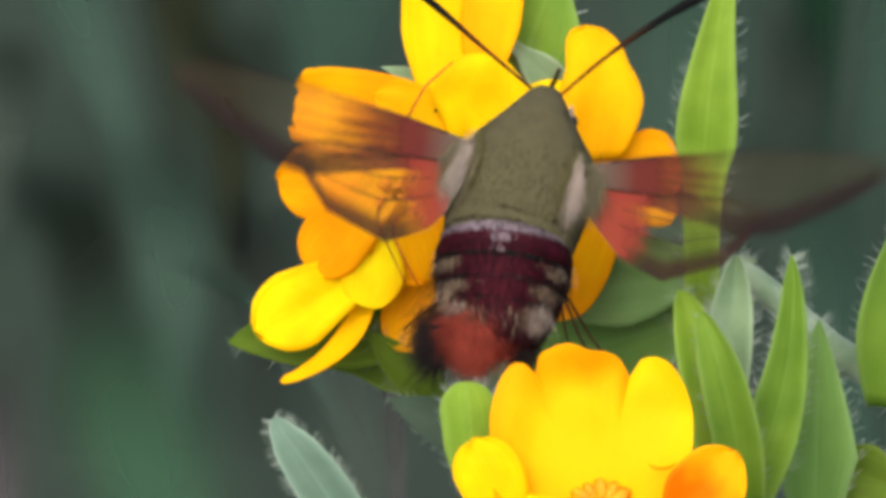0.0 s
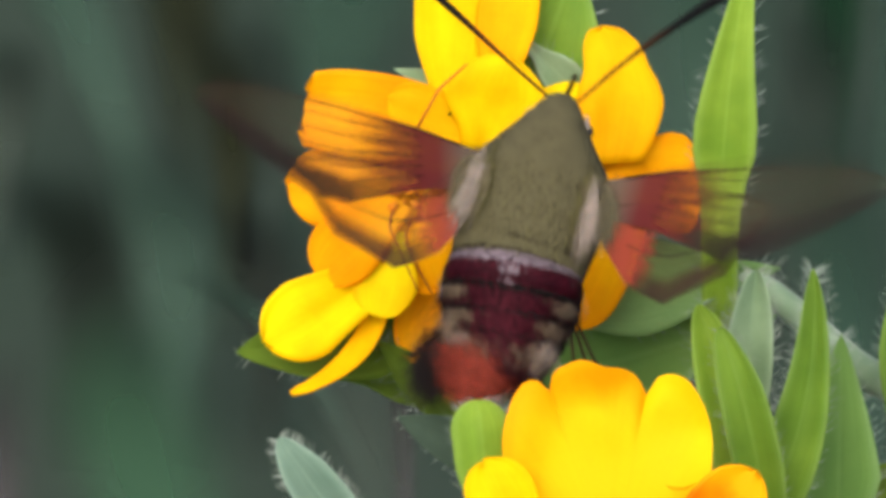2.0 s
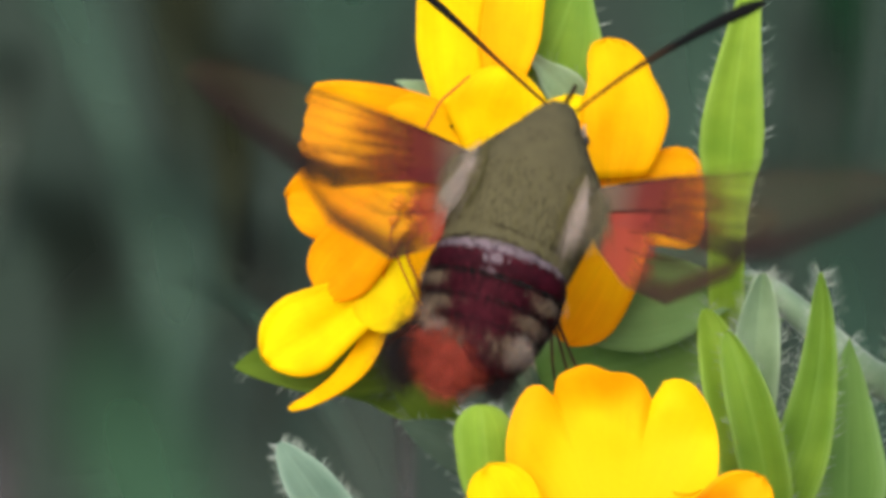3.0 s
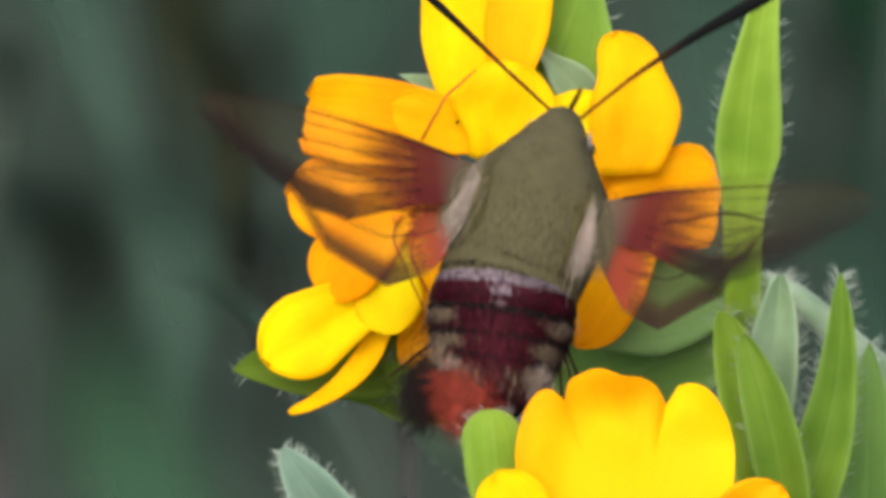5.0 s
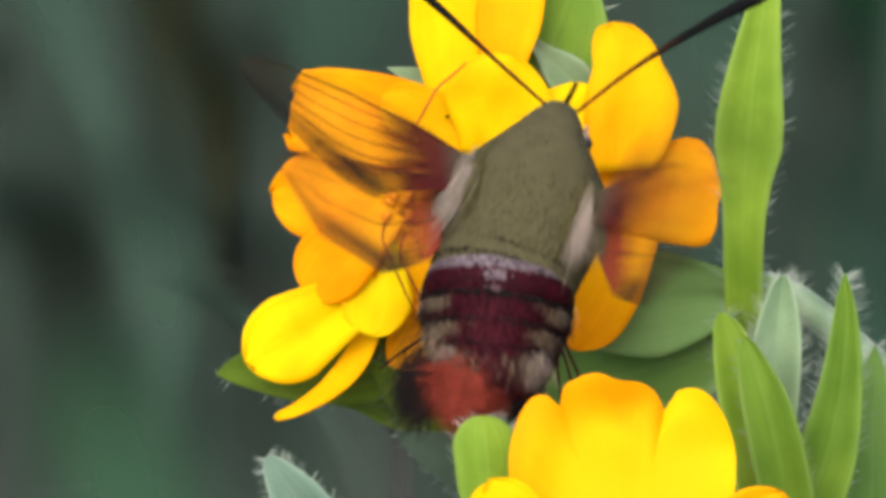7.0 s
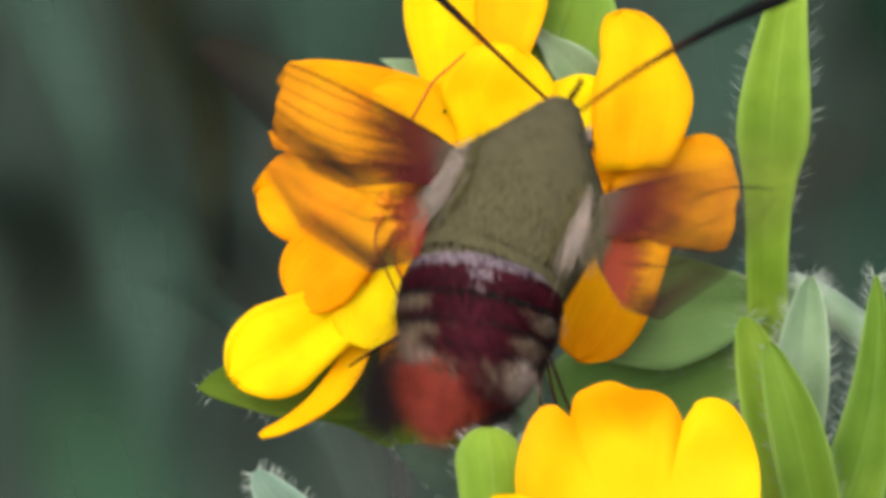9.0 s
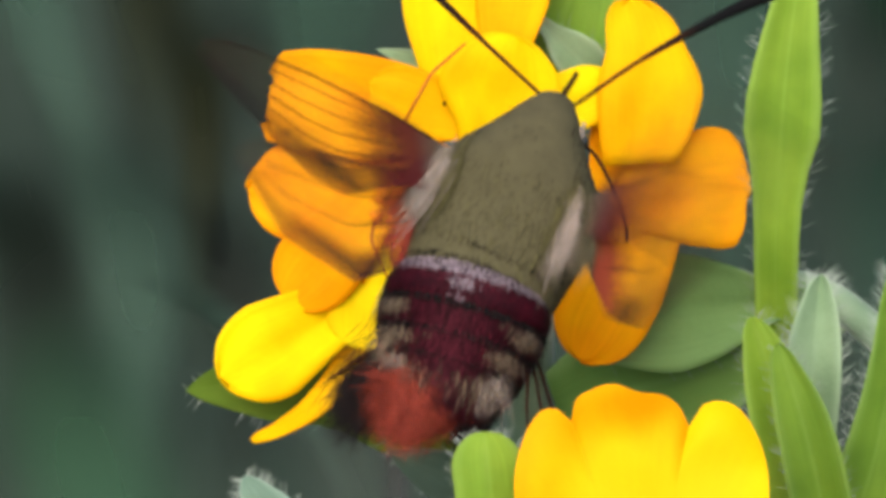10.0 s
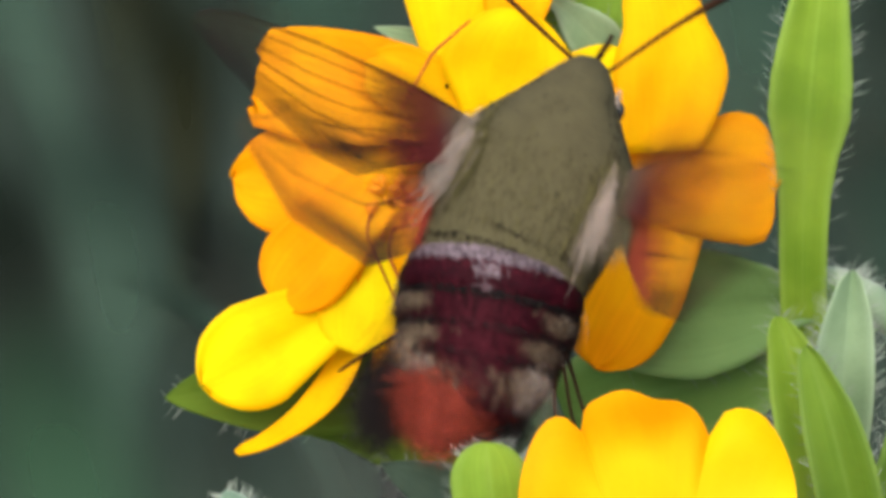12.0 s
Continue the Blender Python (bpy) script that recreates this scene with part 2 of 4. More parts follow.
M_TAN_FUR = fur_material("tan_fur", (0.06, 0.04, 0.025), (0.175, 0.13, 0.085), 0.75, 0.25)
M_RED_FUR = fur_material("rust_fur", (0.06, 0.006, 0.005), (0.46, 0.082, 0.048), 0.75, 0.4)
M_BLACK_FUR = fur_material("black_fur", (0.002, 0.002, 0.002), (0.010, 0.008, 0.007), 0.75, 0.12)
M_TAIL_BLACK = fur_material("tail_black_fur", (0.003, 0.003, 0.003), (0.016, 0.011, 0.010), 0.75, 0.45)
M_HORN = horn_material("antenna", (0.060, 0.020, 0.006), (0.006, 0.006, 0.006))
M_AMBER_LEG = surface("amber_leg", (0.34, 0.085, 0.012), (0.48, 0.14, 0.02), 900, 0.7, spec=0.05)
M_LEG = surface("leg", (0.012, 0.004, 0.003), (0.026, 0.008, 0.004), 900, 0.7, spec=0.05)
M_EYE = surface("eye", (0.01, 0.01, 0.01), (0.03, 0.03, 0.025), 900, 0.15, spec=0.6)
M_MEMBRANE = clear_material("wing_membrane", (0.94, 0.90, 0.80), (0.16, 0.13, 0.08), 0.91)
M_WING_EDGE = scale_material("wing_border", [(0.0, (0.016, 0.008, 0.007)), (1.0, (0.010, 0.006, 0.005))], [(0.0, 0.0), (0.45, 0.88), (1.0, 0.95)], (14, 2, 1), (0.0, 0.3))
M_HIND_EDGE = scale_material("hindwing_border", [(0.0, (0.034, 0.011, 0.008)), (1.0, (0.020, 0.008, 0.006))], [(0.0, 0.0), (0.5, 0.80), (1.0, 0.90)], (14, 2, 1), (0.0, 0.25))
M_WING_BASE = scale_material("forewing_base", [(0.0, (0.10, 0.080, 0.056)), (0.20, (0.085, 0.056, 0.040)), (0.36, (0.080, 0.012, 0.011)), (0.75, (0.080, 0.008, 0.008))], [(0.5, 0.97), (0.72, 0.80), (0.98, 0.0)])
M_WING_RUST = scale_material("hindwing_base", [(0.0, (0.09, 0.06, 0.04)), (0.22, (0.20, 0.032, 0.020)), (0.8, (0.19, 0.026, 0.015))], [(0.55, 0.95), (0.78, 0.72), (0.95, 0.0)], (2, 14, 1), (1.0, 0.93))
M_VEIN = clear_material("wing_vein", (0.9, 0.85, 0.8), (0.030, 0.014, 0.010), 0.3, 0.6)
M_GROUND = surface("turf", (0.023, 0.036, 0.026), (0.035, 0.048, 0.036), 14, 0.95, detail=2, spec=0.0)
M_SOFT_GREEN = soft_material("far_green", (0.038, 0.092, 0.050), (0.051, 0.110, 0.061))
M_SOFT_TEAL = soft_material("far_teal", (0.033, 0.067, 0.046), (0.046, 0.084, 0.059))
M_SOFT_HAZE = soft_material("far_pale_green", (0.044, 0.082, 0.058), (0.058, 0.100, 0.072))
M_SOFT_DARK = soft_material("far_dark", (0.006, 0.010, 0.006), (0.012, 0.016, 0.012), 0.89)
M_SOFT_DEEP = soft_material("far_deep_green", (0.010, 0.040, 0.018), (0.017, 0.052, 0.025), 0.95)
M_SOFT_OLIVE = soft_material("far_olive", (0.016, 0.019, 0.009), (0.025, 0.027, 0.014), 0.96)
M_SOFT_MAUVE = soft_material("far_dead_grass", (0.037, 0.052, 0.041), (0.050, 0.064, 0.050), 0.8)
M_SOFT_PALE = soft_material("far_pale_grass", (0.072, 0.066, 0.065), (0.090, 0.080, 0.079), 0.9)
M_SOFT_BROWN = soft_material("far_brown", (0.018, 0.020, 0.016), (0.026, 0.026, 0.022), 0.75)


# ---- building helpers ----
def part(name, bm, material, parent=None, label="", local=False):
    """Links a bmesh as one mesh object, under a thing or a part when parent is given. Unless local, the mesh is in world space."""
    me = bpy.data.meshes.new(name)
    top = parent
    while top is not None and top.parent is not None:
        top = top.parent
    if top is not None and not local:
        bm.transform(top.matrix_basis.inverted())
    for f in bm.faces:
        f.smooth = True
    bm.to_mesh(me)
    bm.free()
    me.materials.append(material)
    ob = new(name, me)
    ob.parent = parent
    if label:
        ob["label"] = label
    return ob


def thing(name, at, label, category, group="", kind=""):
    ob = new(name)
    ob.empty_display_size = 0.005
    ob.matrix_basis = Matrix.Translation(at)
    return tagged(ob, label, category, group, kind)


def round_end(u, k, power=2.2):
    """The rounding off of a petal's tip over about its half width. k: half width for its length."""
    start = max(0.25, 1 - 1.15 * k)
    end = max(0.0, (u - start) / (1 - start))
    return math.sqrt(max(0.0, 1 - end ** power))


def petal_shape(u, k, claw=0.45):
    a = min(1.0, u / 0.55)
    a = a * a * (3 - 2 * a)
    return (claw + (1 - claw) * a) * round_end(u, k)


def plump_shape(u, k):
    return (0.4 + 0.6 * min(1.0, u / 0.65) ** 0.8) * round_end(u, k)


def wide_shape(u, k):
    return petal_shape(u, k, 0.75)


def leaf_shape(u, k):
    return (0.55 + 0.45 * math.sin(math.pi * min(1, u / 0.7))) * (1 - u ** 3.2) ** 0.9 if u > 0.35 else 0.55 + 0.45 * math.sin(math.pi * u / 0.7)


def kite_shape(u, k):
    return 0.45 + 0.55 * (u / 0.42) ** 1.3 if u < 0.42 else max(0.0, 1 - (u - 0.42) / 0.58) ** 0.85


def stations(us, ws):
    """An outline that passes smoothly through widths ws at us."""
    us, ws = np.array(us), np.array(ws)
    slope = np.gradient(ws, us)

    def shape(u, k):
        i = min(max(int(np.searchsorted(us, u, side="right")) - 1, 0), len(us) - 2)
        d = us[i + 1] - us[i]
        t = (u - us[i]) / d
        return float((2 * t ** 3 - 3 * t ** 2 + 1) * ws[i] + (t ** 3 - 2 * t ** 2 + t) * d * slope[i] + (3 * t ** 2 - 2 * t ** 3) * ws[i + 1] + (t ** 3 - t ** 2) * d * slope[i + 1])
    return shape


# a lobe with a waist below its tip
pear_shape = stations((0, 0.2, 0.43, 0.58, 0.7, 0.84, 0.93, 0.98, 1.0), (0.7, 0.9, 1.0, 0.9, 0.75, 0.66, 0.5, 0.28, 0.0))
# a lobe broadest near its squared end
block_shape = stations((0, 0.3, 0.6, 0.8, 0.92, 0.97, 1.0), (0.55, 0.75, 0.95, 1.0, 0.86, 0.62, 0.2))
# a lobe cut off square, with a crinkled end
square_end_shape = stations((0, 0.3, 0.55, 0.75, 0.9, 0.97, 1.0), (0.75, 0.97, 1.02, 1.0, 0.9, 0.8, 0.55))
# a narrow lobe rolled into a ribbon
ribbon_shape = stations((0, 0.3, 0.6, 0.85, 0.95, 1.0), (0.8, 1.0, 0.85, 0.6, 0.45, 0.2))
# a young leaf with a blunt end
blunt_shape = stations((0, 0.35, 0.6, 0.78, 0.9, 0.97, 1.0), (0.75, 1.0, 0.95, 0.78, 0.52, 0.3, 0.1))
# an upright leaf, broad at its foot, that draws in to a narrow tip
spear_shape = stations((0, 0.3, 0.5, 0.65, 0.8, 0.92, 1.0), (0.85, 1.0, 0.86, 0.68, 0.5, 0.3, 0.05))
# a long leaf, broadest at its middle and straight-sided to the tip
blade_shape = stations((0, 0.15, 0.28, 0.34, 0.39, 0.43, 0.49, 0.61, 0.75, 0.87, 1.0), (0.52, 0.56, 0.62, 0.72, 0.9, 1.0, 0.94, 0.70, 0.41, 0.2, 0.0))


def lance_shape(u, k):
    return max(0.0, math.sin(math.pi * (0.12 + 0.88 * u))) ** 0.8


def sheet(base, tip, width, shape, cup=0.2, bend=0.1, twist=0.0, wave=0.0, seed=0, nu=20, nv=12, thick=0.00015,
          crease=0.0, curl=0.0, arc=0.0, scallop=0.0):
    """A petal or leaf from base to tip: its outline by shape, hollowed by cup, bowed by bend and arc, turned about its length by twist."""
    bm = bmesh.new()
    uv = bm.loops.layers.uv.new("UVMap")
    axis = tip - base
    length = axis.length
    a = axis.normalized()
    side = a.cross(FRONT).normalized()
    side = Matrix.Rotation(radians(twist), 3, a) @ side
    nrm = side.cross(a).normalized()
    half = width / 2
    layers = []
    for drop in (0.0, thick):
        grid = []
        for i in range(nu + 1):
            u = math.sin(i / nu * math.pi / 2)
            h = half * max(shape(u, half / length), 0.03)
            mid = base + axis * u + nrm * (bend * length * 4 * u * (1 - u) + curl * length * u * u * u - drop) + side * (arc * length * 4 * u * (1 - u))
            line = []
            for j in range(nv + 1):
                v = -1 + 2 * j / nv
                q = noise.noise(Vector((u * 2.2 + seed * 7.1, v * 1.6 + seed * 3.3, seed)))
                q2 = noise.noise(Vector((v * 3.0 * h / half + seed * 2.7, seed * 5.9, u * 1.5)))
                q3 = noise.noise(Vector((u * 3.5 + seed * 1.7, math.copysign(4, v) + seed * 2.9, 0.5)))
                out = h * v * (1 + 0.5 * wave * q3)
                z = cup * h * v * v + wave * half * q + crease * h * abs(v)
                line.append(bm.verts.new(mid + side * out + nrm * z + a * (0.14 * wave * length * q2 * u * u + scallop * half * noise.noise(Vector((v * 7.0 + seed * 1.3, seed * 2.1, 0.7))) * u ** 4)))
            grid.append(line)
        layers.append(grid)
    top, low = layers

    def face(cells):
        f = bm.faces.new([(top if l == 0 else low)[i][j] for l, i, j in cells])
        for loop, (l, i, j) in zip(f.loops, cells):
            loop[uv].uv = (i / nu, j / nv)
    for i in range(nu):
        for j in range(nv):
            face(((0, i, j), (0, i, j + 1), (0, i + 1, j + 1), (0, i + 1, j)))
            face(((1, i, j), (1, i + 1, j), (1, i + 1, j + 1), (1, i, j + 1)))
        for j in (0, nv):
            face(((0, i, j), (0, i + 1, j), (1, i + 1, j), (1, i, j)))
    for j in range(nv):
        for i in (0, nu):
            face(((0, i, j), (0, i, j + 1), (1, i, j + 1), (1, i, j)))
    left = [g[0].co.copy() for g in top]
    right = [g[-1].co.copy() for g in top]
    bmesh.ops.recalc_face_normals(bm, faces=bm.faces[:])
    return bm, left, right, side, nrm


def strand(bm, root, way, length, width, bow=None, facing=None):
    """One hair: a narrow tapering blade of two joints."""
    facing = facing or FRONT
    s = way.cross(facing)
    if s.length < 1e-6:
        s = way.orthogonal()
    s = s.normalized() * (width / 2)
    bow = bow or Vector((0, 0, 0))
    mid = root + way * (length * 0.5) + bow * (length * 0.3)
    end = root + way * length + bow * length
    v = [bm.verts.new(c) for c in (root - s, root + s, mid + s * 0.8, mid - s * 0.8, end)]
    bm.faces.new((v[0], v[1], v[2], v[3]))
    bm.faces.new((v[3], v[2], v[4]))


def fringe(edge_points, outward, along, rng, count, length, width=0.00003):
    """Down standing off an edge."""
    bm = bmesh.new()
    for _ in range(int(count * 0.7)):
        k = rng.uniform(0.02, len(edge_points) - 1.01)
        i = int(k)
        p = edge_points[i].lerp(edge_points[i + 1], k - i)
        way = (outward * rng.uniform(0.5, 1.0) + along * rng.uniform(0.2, 0.9) + FRONT * rng.uniform(-0.4, 0.6)).normalized()
        strand(bm, p, way, length * rng.uniform(0.4, 1.0), width)
    return bm


def tube(points, radii, seg=8):
    """A round rod through points with its own radius at each."""
    bm = bmesh.new()
    rings = []
    for i, p in enumerate(points):
        d = (points[min(i + 1, len(points) - 1)] - points[max(i - 1, 0)]).normalized()
        x = d.orthogonal().normalized() if i == 0 else (rings[-1][1] - d * rings[-1][1].dot(d)).normalized()
        y = d.cross(x)
        ring = [bm.verts.new(p + (x * math.cos(2 * math.pi * k / seg) + y * math.sin(2 * math.pi * k / seg)) * radii[i]) for k in range(seg)]
        rings.append((ring, x))
    for (a, _), (b, _) in zip(rings, rings[1:]):
        for k in range(seg):
            bm.faces.new((a[k], a[(k + 1) % seg], b[(k + 1) % seg], b[k]))
    bm.faces.new(rings[0][0][::-1])
    bm.faces.new(rings[-1][0])
    return bm


def bent(points, radii, steps=8):
    """Points and radii smoothed between the given ones."""
    out, rad = [], []
    n = len(points)
    for i in range(n - 1):
        p0, p1, p2, p3 = points[max(i - 1, 0)], points[i], points[i + 1], points[min(i + 2, n - 1)]
        for k in range(steps + (i == n - 2)):
            t = k / steps
            out.append(0.5 * (2 * p1 + (p2 - p0) * t + (2 * p0 - 5 * p1 + 4 * p2 - p3) * t * t + (3 * p1 - p0 - 3 * p2 + p3) * t ** 3))
            rad.append(radii[i] + (radii[i + 1] - radii[i]) * t)
    return out, rad


# ---- ground and far grass ----
bm = bmesh.new()
bmesh.ops.create_grid(bm, x_segments=60, y_segments=60, size=150)
for v in bm.verts:
    v.co.z = 0.0
tagged(part("ground", bm, M_GROUND), "dark mottled grey-green turf and soil", "ground", kind="structure")


def far_blade(name, top, low, width, material, label, flare=0.0, category="grass"):
    """A broad blade far behind the flower, rooted in the ground at low and seen up to top. flare: how much it narrows upwards."""
    eye = CENTRE + FRONT * DIST
    way = P(*low) - eye
    y = (eye + way * (-eye.z / way.z)).y
    a, b = PY(*top, y), PY(*low, y)
    way = (b - a).normalized()
    foot = b + way * 0.004
    crown = a - way * 0.006
    bm = bmesh.new()
    uv = bm.loops.layers.uv.new("UVMap")
    side = way.cross(Vector((0, 1, 0))).normalized()
    half = width * GRID / 2
    n, k = 16, 6
    vs = []
    for i in range(n + 1):
        u = i / n
        c = crown.lerp(foot, u) + Vector((0, 1, 0)) * 0.012 * math.sin(u * 3.1) + side * half * 0.25 * math.sin(u * 5 + y * 40)
        vs.append([bm.verts.new(c + side * half * (2 * j / k - 1) * (0.55 + 0.45 * math.sin(math.pi * min(1, u + 0.25))) * (1 - flare + 1.6 * flare * u) + Vector((0, 1, 0)) * half * 0.3 * (2 * j / k - 1) ** 2) for j in range(k + 1)])
    for i in range(n):
        for j in range(k):
            f = bm.faces.new((vs[i][j], vs[i][j + 1], vs[i + 1][j + 1], vs[i + 1][j]))
            for loop, (jj, ii) in zip(f.loops, ((j, i), (j + 1, i), (j + 1, i + 1), (j, i + 1))):
                loop[uv].uv = (jj / k, ii / n)
    return tagged(part(name, bm, material), label, category, "far grass blades")


TEAL, GREEN = "broad blue-green grass blade, far out of focus", "broad green grass blade, far out of focus"
DRY, DARK = "dull grey-pink dead grass, far out of focus", "dark soft-edged blade shape, far out of focus"
HAZY = "pale blue-green grass blade, far out of focus"
SOFT = [
    ((560, -420), (600, 500), 760, M_SOFT_TEAL, TEAL, 0),
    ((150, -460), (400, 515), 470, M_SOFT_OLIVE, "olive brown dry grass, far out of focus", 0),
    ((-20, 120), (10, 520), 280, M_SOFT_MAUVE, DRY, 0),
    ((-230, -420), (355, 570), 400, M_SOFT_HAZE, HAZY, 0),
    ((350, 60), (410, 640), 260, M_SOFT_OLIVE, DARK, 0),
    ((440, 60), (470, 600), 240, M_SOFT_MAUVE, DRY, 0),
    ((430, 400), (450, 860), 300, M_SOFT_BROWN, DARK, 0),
    ((290, 270), (260, 900), 420, M_SOFT_HAZE, HAZY, 0),
    ((620, 380), (620, 1180), 460, M_SOFT_MAUVE, DRY, 0),
    ((330, 520), (660, 930), 120, M_SOFT_HAZE, HAZY, 0),
    ((700, 600), (690, 1160), 130, M_SOFT_PALE, DRY, 0),
    # a dark shape added for the shadowy gap between the far blades
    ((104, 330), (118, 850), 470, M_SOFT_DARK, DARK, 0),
    ((285, 520), (285, 1330), 740, M_SOFT_GREEN, GREEN, 0.75),
    ((0, 640), (-10, 1300), 340, M_SOFT_PALE, DRY, 0),
    ((1180, -420), (1160, 760), 600, M_SOFT_TEAL, TEAL, 0),
    ((1395, 0), (1385, 660), 300, M_SOFT_MAUVE, DRY, 0),
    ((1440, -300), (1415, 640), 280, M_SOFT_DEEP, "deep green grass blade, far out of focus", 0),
    ((1580, -400), (1550, 560), 360, M_SOFT_TEAL, TEAL, 0),
    ((1480, 180), (1470, 1150), 440, M_SOFT_TEAL, TEAL, 0),
    ((1400, 240), (1400, 960), 360, M_SOFT_MAUVE, DRY, 0),
]
for top, low, width, material, label, flare in SOFT:
    far_blade("grass_blade", top, low, width, material, label, flare)



# ---- flowers ----
def flower(parent, centre, root, petals, seed, throat=26, lift=0.0, bead=-1.6):
    """A five-lobed puccoon flower: lobes, a crinkled throat and its tube down to root.
    petals: base x y w, tip x y w, width, colour, outline, cup, bend, twist."""
    cx, cy, cw = centre[0], centre[1], centre[2] + lift
    body, rad = bent([P(cx, cy, cw), P(cx, cy, cw - 3), P(*root)], [throat * GRID, throat * 0.6 * GRID, throat * 0.45 * GRID])
    head = part("flower", tube(body, rad, 12), M_GOLD, parent, "golden puccoon flower with rounded lobes")
    bm = bmesh.new()
    crinkle = random.Random(seed)
    for k in range(10):
        a = 2 * math.pi * k / 10 + seed + crinkle.uniform(-0.5, 0.5)
        out = throat * crinkle.uniform(0.2, 1.1)
        p = P(cx + out * math.cos(a), cy + out * math.sin(a), cw + bead)
        fold = Matrix.Rotation(-a, 4, FRONT) @ Matrix.Diagonal((1.5, 1, 0.7, 1))
        bmesh.ops.create_icosphere(bm, subdivisions=2, radius=throat * 0.27 * crinkle.uniform(0.5, 1.3) * GRID, matrix=Matrix.Translation(p) @ fold)
    part("throat", bm, M_THROAT, head, "deep orange crinkled throat")
    for i, (b, tp, width, colour, shape, cup, bend, twist, *arc) in enumerate(petals):
        bm = sheet(P(b[0], b[1], b[2] + lift), P(tp[0], tp[1], tp[2] + lift), width * GRID, shape, cup, bend, twist, 0.12 if cup > 0.03 else 0.04, seed * 13 + i, arc=sum(arc), scallop=0.14 if shape is square_end_shape else 0.10)[0]
        part("petal", bm, {"y": M_YELLOW, "m": M_MID, "f": M_FADE, "g": M_GOLD, "c": M_CUP_SHADE}[colour], head)
    return head


def leaf(parent, base, tip, width, material, shape=leaf_shape, cup=0.1, bend=0.06, twist=0.0, seed=0, crease=0.25, down=60, curl=0.0, hair=34, arc=0.0):
    bm, left, right, side, nrm = sheet(P(*base), P(*tip), width * GRID, shape, cup, bend, twist, 0.10, seed, 22, 12, 0.0003, crease, curl, arc)
    ob = part("leaf", bm, material, parent)
    if down:
        rng = random.Random(seed)
        along = (P(*tip) - P(*base)).normalized()
        f = fringe(left, -side, along, rng, down, hair * GRID)
        g = fringe(right, side, along, rng, down, hair * GRID)
        me = bpy.data.meshes.new("tmp")
        g.to_mesh(me)
        f.from_mesh(me)
        g.free()
        bpy.data.meshes.remove(me)
        tagged(part("down", f, M_DOWN, ob, "fine white down along the leaf edge"), kind="stuff")
    return ob


def stem(parent, points, radii, seed, down=200, material=None, hair=40):
    pts, rad = bent(points, radii)
    ob = part("stem", tube(pts, rad, 12), material or M_STEM, parent)
    if down:
        rng = random.Random(seed)
        bm = bmesh.new()
        for _ in range(down):
            i = rng.randrange(len(pts) - 1)
            p = pts[i].lerp(pts[i + 1], rng.random())
            d = (pts[i + 1] - pts[i]).normalized()
            x = d.cross(FRONT).normalized()
            a = rng.uniform(0, 2 * math.pi)
            out = x * math.cos(a) + FRONT * math.sin(a)
            strand(bm, p + out * rad[i] * 0.95, (out + d * rng.uniform(-0.4, 0.6)).normalized(), hair * GRID * rng.uniform(0.4, 1), 0.00003)
        tagged(part("down", bm, M_DOWN, ob, "fine white down"), kind="stuff")
    return ob


def ground_under(p, dx=0.0, dy=0.0):
    return Vector((p.x + dx, p.y + dy, -0.006))


# The upper flower head, which nods under the moth
foot = ground_under(P(900, 441, -14), 0.004, 0.02)
UPPER = thing("flowering_stem", foot, "hairy puccoon stem with golden yellow flowers and bracts", "flower", "puccoon stems")
stem(UPPER, [P(860, 330, -13), P(870, 480, -16), P(900, 800, -24), foot], [0.0012, 0.0013, 0.0016, 0.002], 5, 300)
HUB = (880, 330, -14)
A, O, W = petal_shape, plump_shape, wide_shape
flower(UPPER, (830, 215, -6), HUB, [
    ((772, 190, -6), (776, -80, -6), 132, "y", A, 0.05, 0.02, 6),
    ((852, 170, -5.5), (884, -80, -5.5), 108, "m", A, 0.06, 0.02, -8),
    ((828, 262, -5), (872, 100, -3.5), 180, "y", A, 0.05, 0.04, 0),
    ((840, 236, -5.6), (664, 168, -4.2), 92, "m", A, 0.08, 0.03, 0),
    ((840, 232, -5.5), (1015, 168, -6.4), 90, "y", A, 0.05, 0.04, 0)], 1)
flower(UPPER, (690, 335, -5), HUB, [
    ((762, 214, -5), (522, 186, -4.6), 150, "g", square_end_shape, 0.06, 0.03, 0),
    ((720, 326, -5.2), (490, 318, -5.4), 146, "g", W, 0.05, 0.03, 0),
    ((672, 332, -4.8), (546, 480, -5), 122, "g", W, 0.04, 0.03, 0),
    ((690, 340, -5.6), (752, 500, -6.2), 150, "g", W, 0.1, 0.05, 0),
    ((710, 310, -5), (800, 290, -6), 120, "g", A, 0.1, 0.05, 0)], 2, bead=0.4)
flower(UPPER, (655, 500, -8), HUB, [
    ((655, 470, -6), (456, 587, -4), 144, "y", O, 0.05, 0.03, 0),
    ((672, 396, -5.4), (648, 545, -5.0), 116, "y", A, 0.04, 0.02, 0),
    ((652, 530, -7), (500, 676, -2), 46, "m", ribbon_shape, 0.3, -0.05, 30, -0.10),
    ((775, 430, -8.5), (712, 622, -8.5), 120, "g", A, 0.05, 0.05, 0),
    ((690, 470, -7), (800, 425, -7.5), 120, "g", A, 0.05, 0.05, 0)], 3)
